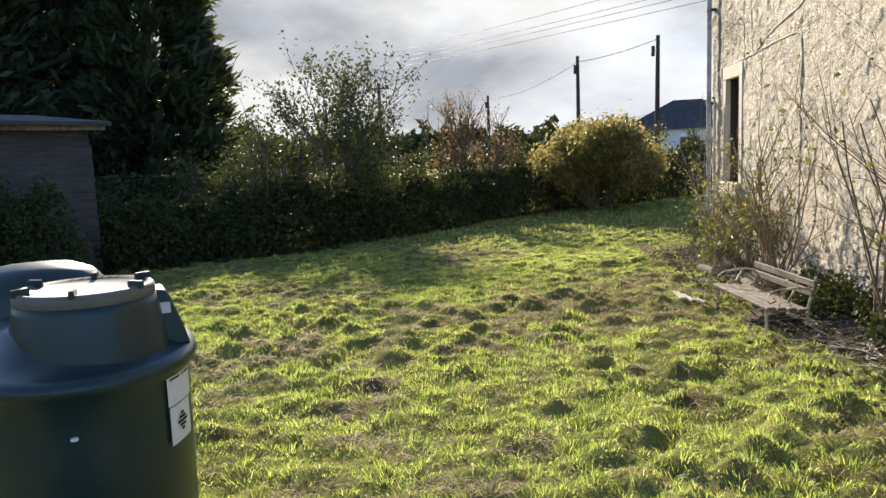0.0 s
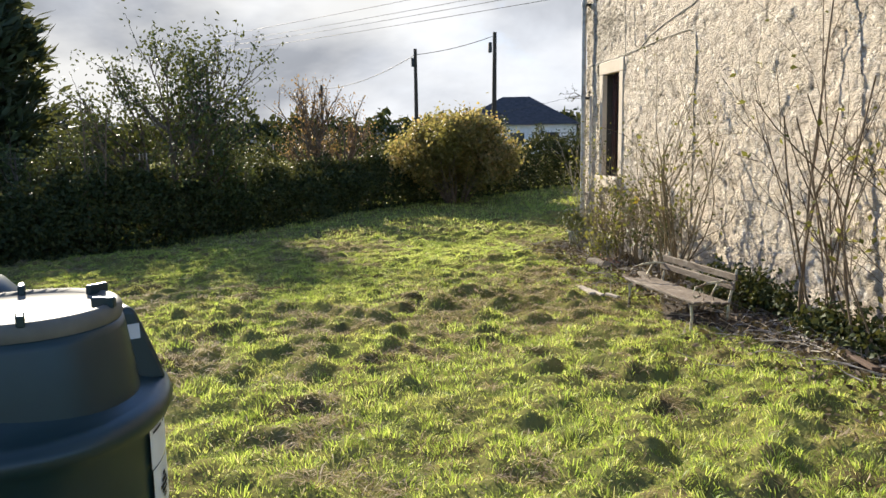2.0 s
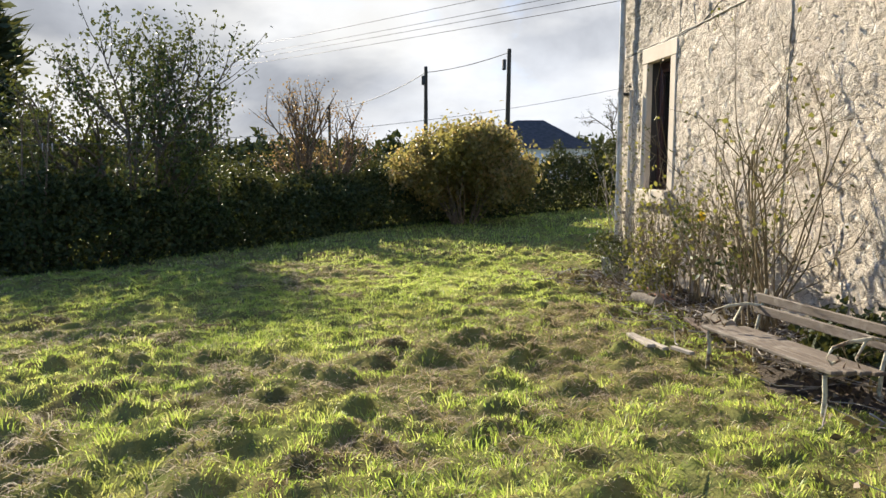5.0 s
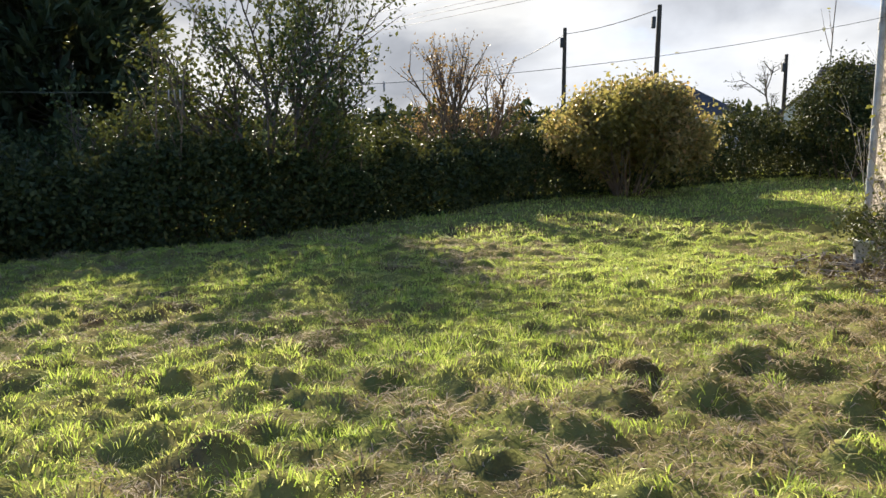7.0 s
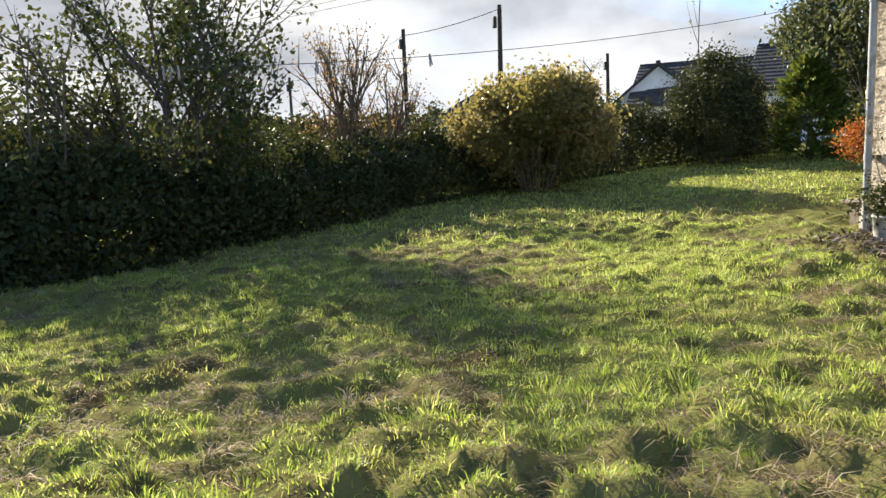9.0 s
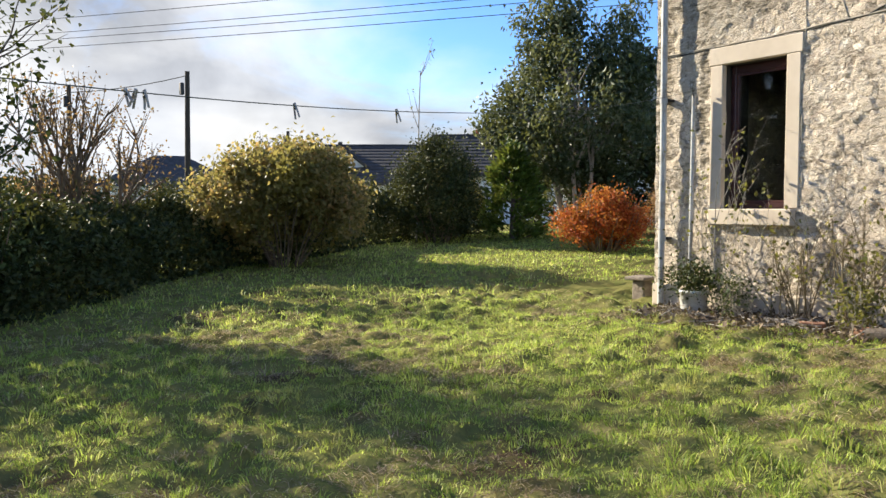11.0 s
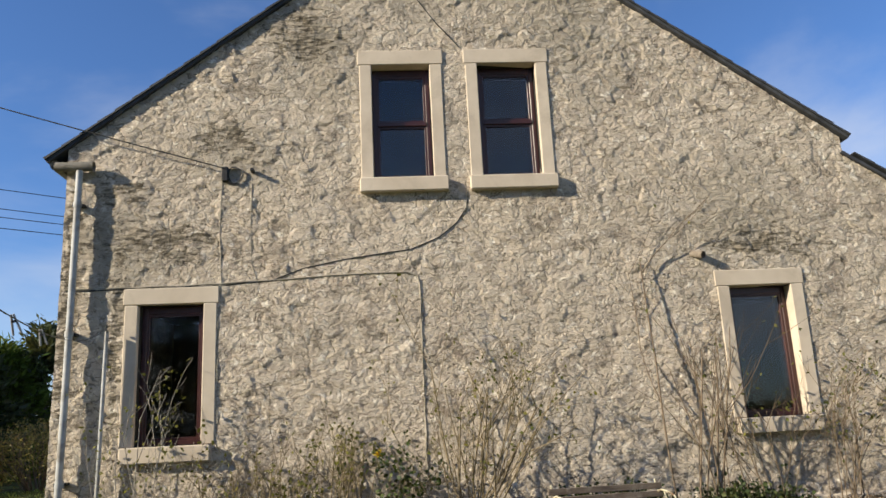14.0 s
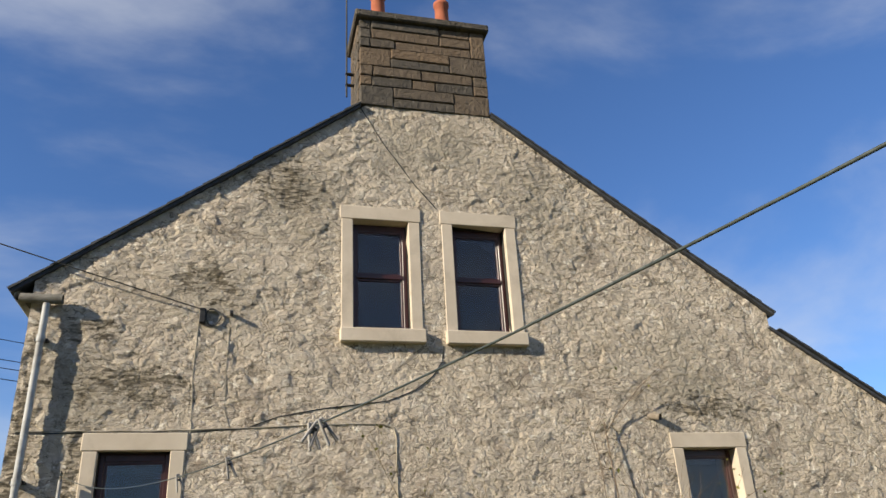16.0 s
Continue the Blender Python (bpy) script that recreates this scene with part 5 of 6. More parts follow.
# ---------------------------------------------------------------- oil tank
def tank():
    c = Vector((-0.97, 2.93, 0))
    g = gz(c.x, c.y) - 0.02
    R, D = Vector((0.857, 0.515, 0)), Vector((-0.515, 0.857, 0))
    t = thing("oil_tank", (c.x, c.y, g), "dark green plastic oil tank with a round lid, standing on grass", "tank")

    def shell(profile, centre, ax, ay, n=48, close=True, power=2.3):
        v, f = [], []
        for r, z in profile:
            for i in range(n):
                a = 2 * math.pi * i / n
                ca, sa = math.cos(a), math.sin(a)
                k = (abs(ca) ** power + abs(sa) ** power) ** (-1 / power)
                p = centre + R * (ca * k * ax * r) + D * (sa * k * ay * r)
                v.append((p.x, p.y, z))
        for j in range(len(profile) - 1):
            for i in range(n):
                k = (i + 1) % n
                f.append((j * n + i, j * n + k, (j + 1) * n + k, (j + 1) * n + i))
        if close:
            f.append(tuple(range((len(profile) - 1) * n, len(profile) * n)))
        return mesh_of("shell", v, f, M["tank"], True)

    body = [(0.90, g), (0.95, g + 0.05), (0.96, 0.60), (0.97, 0.75), (1.03, 0.785), (1.05, 0.81), (1.03, 0.84), (0.95, 0.85), (0.86, 0.862), (0.78, 0.90), (0.70, 0.98), (0.6, 1.0)]
    part("body", shell(body, c, 0.46, 0.60, 48, True, 2.05), None, t)
    lc = Vector((-0.835, 2.79, 0))
    part("turret", shell([(1.12, 0.86), (1.08, 0.95), (1.02, 1.06), (1.0, 1.085), (0.95, 1.09)], lc, 0.275, 0.275, 40, True, 2.0), None, t)
    lid = part("lid", shell([(1.04, 1.088), (1.06, 1.10), (1.06, 1.128), (1.02, 1.14), (0.97, 1.142), (0.93, 1.132), (0.2, 1.128)], lc, 0.258, 0.258, 40, True, 2.0), None, t, "round lid with the sun's glare put into its colour")
    lid.data.materials[0] = M["tanklid"]
    for i in range(6):
        a = radians(20 + 60 * i)
        p = lc + R * (0.246 * math.cos(a)) + D * (0.246 * math.sin(a))
        part("lug", box((-0.034, -0.011, -0.014), (0.034, 0.011, 0.018), 0.004, Matrix.Translation((p.x, p.y, 1.145)) @ Matrix.Rotation(a + radians(31), 4, "Z")), M["tank"], lid)
    hc = c + D * 0.36 - R * 0.16
    part("rear_dome", shell([(1.0, 0.86), (0.98, 0.98), (0.90, 1.08), (0.72, 1.15), (0.45, 1.185), (0.1, 1.195)], hc, 0.34, 0.26, 36, True, 2.2), None, t)
    fc = lc + R * 0.30 + D * 0.09

    def gauge(profile, half):
        bm = bmesh.new()
        rows = []
        for side in (-half, half):
            rows.append([bm.verts.new(lc + R * r + D * (0.09 + side * k) + Vector((0, 0, z))) for r, z, k in profile])
        n = len(profile)
        bm.faces.new(rows[0])
        bm.faces.new(rows[1][::-1])
        for q in range(n):
            bm.faces.new((rows[0][q], rows[1][q], rows[1][(q + 1) % n], rows[0][(q + 1) % n]))
        bmesh.ops.recalc_face_normals(bm, faces=bm.faces)
        bmesh.ops.bevel(bm, geom=bm.edges[:], offset=0.012, segments=2, affect="EDGES", profile=0.5)
        return bm

    gb = part("gauge_box", gauge([(0.20, 0.84, 1.15), (0.40, 0.84, 1.15), (0.375, 0.93, 1.05), (0.325, 1.07, 0.9), (0.31, 1.09, 0.9), (0.20, 1.09, 0.9)], 0.095), M["tank"], t, "sloping filler housing beside the lid")

    def patch(name, a0, a1, z0, z1, mat, parent, off, label=""):
        v, f = [], []
        n = 8
        for z in (z0, z1):
            for i in range(n + 1):
                a = a0 + (a1 - a0) * i / n
                ca, sa = math.cos(a), math.sin(a)
                k = (abs(ca) ** 2.05 + abs(sa) ** 2.05) ** (-1 / 2.05) * (0.968 + off)
                p = c + R * (ca * k * 0.46) + D * (sa * k * 0.60)
                v.append((p.x, p.y, z))
        f = [(i, i + 1, n + 2 + i, n + 1 + i) for i in range(n)]
        return part(name, mesh_of(name, v, f, mat), None, parent, label)

    a0 = radians(-47)
    d = radians(24)
    l1 = patch("label", a0, a0 + d, 0.635, 0.765, M["label"], t, 0.012, "white maker's sticker")
    l2 = patch("label", a0 + 0.01, a0 + d * 0.86, 0.47, 0.63, M["label"], t, 0.012, "white hazard sticker with a black diamond")
    for k, (u0, u1) in enumerate(((0.08, 0.45), (0.55, 0.62), (0.66, 0.92))):
        patch("print_bar", a0 + d * u0, a0 + d * u1, 0.742, 0.750, M["black"], l1, 0.018)
    for k in range(5):
        s = (0.06, 0.13, 0.2, 0.13, 0.06)[k]
        patch("print_bar", a0 + d * (0.45 - s), a0 + d * (0.45 + s), 0.512 + k * 0.017, 0.525 + k * 0.017, M["black"], l2, 0.018)
    part("sticker", box((-0.042, -0.003, -0.024), (0.042, 0.003, 0.024), 0, Matrix.Translation(lc + R * 0.285 - D * 0.005 + Vector((0, 0, 1.01))) @ Matrix.Rotation(radians(31), 4, "Z") @ Matrix.Rotation(radians(-4), 4, "X")), M["label"], gb, "small white sticker")
    for a, z in ((radians(-95), 0.62), (radians(-20), 0.80)):
        p = c + R * (0.452 * math.cos(a)) + D * (0.59 * math.sin(a))
        v, f = lathe([(0.014, 0), (0.014, 0.01), (0.004, 0.012)], (p.x, p.y, z), 10)
        part("stud", mesh_of("stud", v, f, M["label"]), None, t)


tank()

# ---------------------------------------------------------------- garden bench
def bench():
    A, B = Vector((3.36, 7.88, 0)), Vector((3.50, 6.76, 0))
    u = (B - A).normalized()
    back = Vector((-u.y, u.x, 0))
    if back.x < 0:
        back = -back
    g = gz(3.3, 7.3)
    t = thing("garden_bench", (3.3, 7.3, g), "small iron-ended garden bench with weathered wooden slats, by the wall", "bench")
    L = (B - A).length
    turn = Matrix.Rotation(math.atan2(u.y, u.x), 4, "Z")
    for k in range(4):
        o = A - back * (0.38 - 0.095 * k)
        part("seat_slat", wobble(box((-0.07, -0.038, 0), (L + 0.07, 0.038, 0.024), 0.005, Matrix.Translation((o.x, o.y, 0.135 - 0.008 * k)) @ turn), 0.003, k), M["benchwood"], t)
    for k in range(2):
        o = A - back * (0.005 - 0.02 * k)
        part("back_slat", wobble(box((-0.05, -0.012, 0), (L + 0.05, 0.012, 0.062), 0.005, Matrix.Translation((o.x, o.y, 0.235 + 0.078 * k)) @ turn), 0.003, 9 + k), M["benchwood"], t)
    for s in (0.0, L):
        p = A + u * s

        def q(b, z):
            w = p - back * b
            return (w.x, w.y, z)
        e = part("bench_end", tubes("bench_end", [
            ([q(0.40, g - 0.02), q(0.39, 0.0), q(0.40, 0.12)], 0.014, 0.014),
            ([q(0.02, g - 0.02), q(0.03, 0.0), q(0.02, 0.13), q(-0.01, 0.25), q(-0.05, 0.41)], 0.014, 0.012),
            ([q(0.40, 0.12), q(0.02, 0.115)], 0.012, 0.012)], M["whiteiron"], 7), None, t, "white-painted cast iron end")
        arm = [q(-0.01, 0.29), q(0.10, 0.31), q(0.25, 0.30), q(0.36, 0.27), q(0.40, 0.22), q(0.36, 0.18), q(0.31, 0.20), q(0.33, 0.23)]
        part("arm_scroll", tubes("arm_scroll", [(arm, 0.012, 0.009), ([q(0.30, 0.12), q(0.26, 0.2), q(0.30, 0.29)], 0.009, 0.009), ([q(0.16, 0.12), q(0.20, 0.2), q(0.14, 0.30)], 0.009, 0.009)], M["whiteiron"], 6), None, e)


bench()

# ---------------------------------------------------------------- bed along the wall
def bed():
    xs2, ys2 = np.arange(0, 1.001, 0.06), np.arange(0.9, 13.0, 0.07)
    U, YY = np.meshgrid(xs2, ys2, indexing="ij")
    edge_x = bed_edge(YY)
    XX = edge_x + U * (WX + 0.04 - edge_x)
    ZZ = ground_height(XX, YY) + 0.012 + 0.05 * vnoise(XX, YY, 0.16, 63) * np.clip(U * 4, 0, 1) - 0.03 * np.clip(1 - U * 8, 0, 1)
    a, b = XX.shape
    i = np.arange(a * b).reshape(a, b)
    f = np.stack([i[:-1, :-1], i[1:, :-1], i[1:, 1:], i[:-1, 1:]], -1).reshape(-1, 4)
    tagged(new("flower_bed", fast_mesh("flower_bed", np.stack([XX, YY, ZZ], -1).reshape(-1, 3), f, M["soil"], True)), "dark littered soil of the bed along the wall", "ground", kind="structure")
    r = np.random.default_rng(64)
    n = 9000
    y = r.uniform(1.5, 13.0, n)
    x = 4.12 - np.abs(r.normal(size=n)) * 0.5
    z = ground_height(x, y) + 0.035 + r.uniform(0, 0.03, n)
    flat = np.stack([np.zeros(n), np.zeros(n), np.zeros(n)], -1)
    tagged(new("leaf_litter", leaf_cards("leaf_litter", np.stack([x, y, z], -1), 0.06, 0.028, M["mulch"], 0.1, 0.8, 0.5, flat)), "dead leaves and bits littering the bed", "litter", kind="stuff")
    lines = []
    for k in range(520):
        y0 = r.uniform(2, 12.9)
        x0 = 4.05 - abs(r.normal()) * 0.42
        a0 = r.uniform(0, 6.28)
        l = r.uniform(0.12, 0.6)
        x1, y1 = min(4.12, x0 + math.cos(a0) * l), y0 + math.sin(a0) * l
        lines.append(([(x0, y0, gz(x0, y0) + 0.05), ((x0 + x1) / 2, (y0 + y1) / 2, gz((x0 + x1) / 2, (y0 + y1) / 2) + 0.07), (x1, y1, gz(x1, y1) + 0.05 + r.uniform(0, 0.12))], r.uniform(0.003, 0.008), 0.002))
    tagged(new("fallen_twigs", tubes("fallen_twigs", lines, M["palebark"], 4)), "tangle of fallen pale twigs on the bed", "twigs", kind="stuff")


bed()


def wall_shrub(name, x, y, stems, h, spread, label, leaves=0.6, leaf=(0.05, 0.032), mat=None, seed=1, kids=3, depth=2, toward=(-0.25, 0), stem_mat=None, radius=0.008, first=0.62, bend=0.22, clump=0.05):
    r = np.random.default_rng(seed)
    z = gz(x, y)
    t = thing(name, (x, y, z), label, "shrub")
    lines, tips = [], []
    for s in range(stems):
        a = r.uniform(0, 2 * math.pi)
        k = math.tan(math.radians(spread * r.uniform(0.15, 1.0)))
        d = np.array([math.cos(a) * k * 0.55 + toward[0] * 0.5, math.sin(a) * k + toward[1], 1.0])
        grow((x + r.normal() * 0.05, y + r.normal() * 0.11, z - 0.03), d, h * first * r.uniform(0.65, 1.2), radius * r.uniform(0.6, 1.25), depth, lines, tips, r, bend, kids, 0.2, 0.5, 34)
    for i, (p, r0, r1) in enumerate(lines):
        lines[i] = ([np.array([min(v[0], WX - 0.06), v[1], max(v[2], z - 0.05)]) for v in p], r0, r1)
    stem = [l for l in lines if l[1] > radius * 0.45]
    twig = [l for l in lines if l[1] <= radius * 0.45]
    part("stem_work", tubes("stem_work", stem, stem_mat or M["greenstem"], 6), None, t)
    if twig:
        part("twig_work", tubes("twig_work", twig, stem_mat or M["greenstem"], 4), None, t)
    if leaves:
        tp = np.array(tips)
        tp[:, 0] = np.minimum(tp[:, 0], WX - 0.08)
        i = r.integers(0, len(tp), max(20, int(len(tp) * leaves)))
        part("foliage", leaf_cards("foliage", tp[i] + r.normal(size=(len(i), 3)) * clump, leaf[0], leaf[1], mat or M["roseleaf"], 0.15), None, t)
    return t


wall_shrub("bare_shrub", 3.98, 12.15, 11, 2.1, 24, "thin bare shrub with pale twigs under the window", 0.5, seed=71, stem_mat=M["palebark"])
wall_shrub("rose_bush", 3.95, 11.35, 16, 1.35, 30, "dense leggy rose bush with few remaining leaves", 0.2, seed=72)
wall_shrub("rose_bush", 3.95, 10.75, 14, 1.45, 30, "leggy rose bush with small yellowing leaves", 0.3, seed=73)
wall_shrub("rose_bush", 3.92, 10.05, 15, 1.6, 32, "leafy rose bush with green and yellow leaves", 0.45, (0.055, 0.036), seed=74)
wall_shrub("tall_rose", 3.85, 8.65, 20, 2.2, 48, "large arching rose bush with long thorny stems", 0.35, seed=75, radius=0.010, first=0.72)
wall_shrub("tall_rose", 3.95, 9.45, 7, 1.1, 38, "low rose with a single yellow bloom", 1.2, (0.06, 0.04), M["greenleaf"], seed=76)
wall_shrub("tall_shrub", 3.90, 6.05, 10, 2.9, 13, "tall bare shrub with straight slender stems", 0.25, seed=77, radius=0.011, first=0.85, kids=2, stem_mat=M["twig"])
wall_shrub("tall_shrub", 3.85, 5.35, 7, 2.2, 28, "twiggy brown shrub leaning on the wall", 0.25, seed=78, stem_mat=M["twig"])
wall_shrub("tall_shrub", 3.78, 4.55, 11, 1.9, 34, "thicket of brown stems with a few leaves", 0.35, seed=79, stem_mat=M["twig"])
wall_shrub("tall_shrub", 3.85, 3.5, 16, 1.9, 34, "tangled twiggy shrub near the lean-to", 0.8, seed=80, stem_mat=M["twig"])
wall_shrub("low_shrub", 3.82, 11.75, 16, 0.6, 38, "low twiggy shrub sprawling over the lawn edge", 1.0, (0.035, 0.02), M["greenleaf"], seed=81, toward=(-0.6, 0.1), stem_mat=M["palebark"], radius=0.006)
wall_shrub("low_shrub", 3.72, 10.5, 18, 0.6, 45, "tangle of low thorny stems at the wall foot", 0.6, seed=82, toward=(-0.4, 0), stem_mat=M["palebark"], radius=0.006)
bush("ivy_clump", (3.86, 7.3), (0.24, 0.85, 0.17), 2400, 90, 0.06, (0.052, 0.042), M["hedgeleaf"], "dark ivy growing up behind the bench", 6, M["twig"], 83, -0.9, 0.5, 0.0, "ivy", 0.006)
bush("ivy_clump", (3.86, 5.6), (0.22, 0.7, 0.14), 1500, 70, 0.06, (0.052, 0.042), M["hedgeleaf"], "mound of dark ivy at the foot of the wall", 6, M["twig"], 84, -0.9, 0.5, 0.0, "ivy", 0.006)


def rose_bloom(x, y, z):
    t = thing("rose_bloom", (x, y, z), "single yellow rose in bloom", "flower")
    r = np.random.default_rng(5)
    n = 26
    pts = np.array([x, y, z]) + r.normal(size=(n, 3)) * 0.006
    part("petal_head", leaf_cards("petal_head", pts, 0.05, 0.05, M["petal"], -0.5), None, t)
    part("stalk", tubes("stalk", [([(x + 0.12, y + 0.1, z - 0.45), (x + 0.03, y + 0.04, z - 0.15), (x, y, z)], 0.005, 0.003)], M["greenstem"], 5), None, t)


rose_bloom(3.72, 9.62, 0.80)


def bucket():
    x, y = 3.83, 12.38
    g = gz(x, y)
    t = thing("plant_pot", (x, y, g), "white plastic bucket used as a planter at the house corner", "plant pot")
    v, f = lathe([(0.125, 0), (0.13, 0.01), (0.15, 0.26), (0.158, 0.262), (0.158, 0.29), (0.145, 0.29), (0.138, 0.22)], (x, y, g - 0.01), 28)
    part("bucket", mesh_of("bucket", v, f, M["pot"], True), None, t)
    r = np.random.default_rng(91)
    pts = np.array([x, y, g + 0.40]) + r.normal(size=(1500, 3)) * np.array([0.13, 0.17, 0.10])
    part("foliage", leaf_cards("foliage", pts, 0.04, 0.026, M["hedgeleaf"]), None, t, "dark drooping foliage")


bucket()


def log(x, y, ang, L, r, mat, name, label, lift=0.0):
    z = gz(x, y) + r * 0.8 + lift
    t = thing(name, (x, y, z - r), label, "log")
    c, s = math.cos(ang), math.sin(ang)
    pts = [(x + c * L * k, y + s * L * k, z + 0.01 * math.sin(k * 9)) for k in (-0.5, -0.2, 0.1, 0.5)]
    me = tubes("trunk", [(pts, r, r * 0.93)], mat, 14)
    part("trunk", me, None, t)
    for k in (0, 3):
        v, f = [], []
        for i in range(14):
            a = i * 2 * math.pi / 14
            v.append((pts[k][0] - s * r * 0.97 * math.cos(a), pts[k][1] + c * r * 0.97 * math.cos(a), pts[k][2] + r * 0.97 * math.sin(a)))
        part("cut_end", mesh_of("cut_end", v, [tuple(range(14))], M["wood"]), None, t)


log(3.42, 10.15, radians(100), 0.45, 0.065, M["bark"], "log", "old cut log lying at the edge of the bed")
log(3.62, 9.0, radians(86), 0.5, 0.06, M["bark"], "log", "short dark log by the rose bush")
log(3.75, 11.2, radians(95), 0.6, 0.04, M["palebark"], "branch", "pale fallen branch at the wall foot")


def board(x, y, ang, L, w, mat, label):
    z = gz(x, y) + 0.065
    t = thing("plank", (x, y, z), label, "plank")
    part("board", wobble(box((-L / 2, -w / 2, -0.012), (L / 2, w / 2, 0.012), 0.003, Matrix.Translation((x, y, z)) @ Matrix.Rotation(ang, 4, "Z") @ Matrix.Rotation(0.04, 4, "Y")), 0.004, x * 7), mat, t)


board(2.71, 8.45, radians(88), 0.50, 0.065, M["wood"], "short pale plank lying in the grass")
board(2.79, 8.40, radians(94), 0.44, 0.05, M["wood"], "short pale plank lying beside another")
board(2.83, 7.95, radians(102), 0.24, 0.04, M["wood"], "broken end of a pale plank in the grass")
board(3.40, 8.9, radians(80), 0.8, 0.07, M["darkwood"], "dark weathered plank on the bed edge")
board(3.62, 5.3, radians(78), 0.8, 0.05, M["darkwood"], "dark broken lath on the bed")
for x, y, a in ((3.66, 10.25, 0.2), (3.68, 10.5, 1.4), (3.64, 8.05, 0.9), (3.7, 11.0, 0.5)):
    b = thing("brick", (x, y, gz(x, y)), "loose weathered brick lying on the bed", "brick", "loose bricks")
    part("block", wobble(box((-0.055, -0.11, 0), (0.055, 0.11, 0.07), 0.008, Matrix.Translation((x, y, gz(x, y) + 0.005)) @ Matrix.Rotation(a, 4, "Z")), 0.006, x), M["brick"], b)
slab = thing("stone_slab", (4.62, 13.72, gz(4.62, 13.72)), "low stone slab on a block beyond the corner", "stone")
part("block", wobble(box((4.54, 13.62, gz(4.62, 13.72) - 0.04), (4.72, 13.82, 0.06), 0.02), 0.01), M["barestone"], slab)
part("slab", wobble(box((4.46, 13.56, 0.06), (4.80, 13.88, 0.11), 0.012), 0.01), M["barestone"], slab)


def cabinet():
    y0, y1, x0 = 2.0, 2.62, 3.72
    g = gz(3.9, 2.3) - 0.02
    t = thing("old_cabinet", (3.95, 2.3, g), "old wooden cabinet with a rusty lower panel against the wall", "cabinet")
    part("body", box((x0 + 0.03, y0, g), (WX - 0.06, y1, 1.22), 0.01), M["darkwood"], t)
    part("top", wobble(box((x0 - 0.02, y0 - 0.04, 1.222), (WX - 0.03, y1 + 0.04, 1.26), 0.008), 0.004), M["wood"], t)
    part("door", box((x0, y0 + 0.03, g + 0.03), (x0 + 0.028, y1 - 0.03, 0.84), 0.004), M["rust"], t, "rust-orange lower panel")
    d = part("door", box((x0, y0 + 0.03, 0.86), (x0 + 0.028, y1 - 0.22, 1.19), 0.004), M["wood"], t, "weathered upper door")
    part("handle", box((x0 - 0.02, y1 - 0.27, 1.0), (x0, y1 - 0.25, 1.08), 0.003), M["darkmetal"], d)


cabinet()

# ---------------------------------------------------------------- clothes line
LA, LB, SAG = Vector((WX - 0.115, 12.61, 2.30)), Vector((-11.97, 7.74, 2.50)), 0.953


def on_line(s):
    p = LA.lerp(LB, s)
    return Vector((p.x, p.y, p.z - 4 * SAG * s * (1 - s)))


cl = thing("clothes_line", LA, "plastic clothes line sagging across the garden", "clothes line")
part("cord", tubes("cord", [([tuple(on_line(k / 80)) for k in range(81)], 0.0027, 0.0027)], M["line"], 6), None, cl)
part("knot", box((LA.x - 0.02, LA.y - 0.012, LA.z - 0.016), (LA.x + 0.02, LA.y + 0.012, LA.z + 0.014), 0.008), M["line"], cl)
lp = thing("clothes_line_post", (LB.x, LB.y, gz(LB.x, LB.y)), "wooden post holding the far end of the clothes line", "post")
part("post", tubes("post", [([(LB.x, LB.y, gz(LB.x, LB.y) - 0.1), (LB.x, LB.y, 2.62)], 0.05, 0.045)], M["polewood"], 10), None, lp)


def peg(s, tilt):
    p = on_line(s)
    t = thing("clothes_peg", p, "faded grey peg hanging on the line", "peg", "pegs on the clothes line")
    d = (on_line(s + 0.002) - p).normalized()
    m = Matrix.Translation(p) @ Matrix.Rotation(math.atan2(d.y, d.x), 4, "Z") @ Matrix.Rotation(tilt, 4, "X")
    for a in (-1, 1):
        part("jaw", box((-0.005, -0.004, -0.068), (0.005, 0.004, 0.014), 0.002, m @ Matrix.Rotation(a * 0.13, 4, "X") @ Matrix.Translation((0, a * 0.006, 0))), M["peg"], t)
    part("spring", box((-0.008, -0.009, -0.018), (0.008, 0.009, -0.010), 0.002, m), M["darkmetal"], t)


for s, a in ((0.408, 0.55), (0.4055, -0.5), (0.403, 0.2), (0.354, 0.3), (0.307, 0.25)):
    peg(s, a)

# ---------------------------------------------------------------- poles and overhead lines
def telegraph_pole(x, y, top, arm, label, lean=0.0):
    g = float(base_height(x, y))
    t = thing("telegraph_pole", (x, y, g), label, "pole")
    part("pole", tubes("pole", [([(x, y, g - 0.2), (x + lean, y, top)], 0.15, 0.105)], M["polewood"], 10), None, t)
    if arm:
        part("cross_arm", box((x - 0.75, y - 0.06, top - 0.45), (x + 0.75, y + 0.06, top - 0.33), 0.01), M["polewood"], t)
        for k in (-0.65, 0, 0.65):
            part("insulator", box((x + k - 0.04, y - 0.04, top - 0.33), (x + k + 0.04, y + 0.04, top - 0.16), 0.02), M["darkmetal"], t)
    else:
        part("junction_box", box((x - 0.26, y - 0.12, top - 1.1), (x - 0.08, y + 0.12, top - 0.55), 0.03), M["darkmetal"], t)


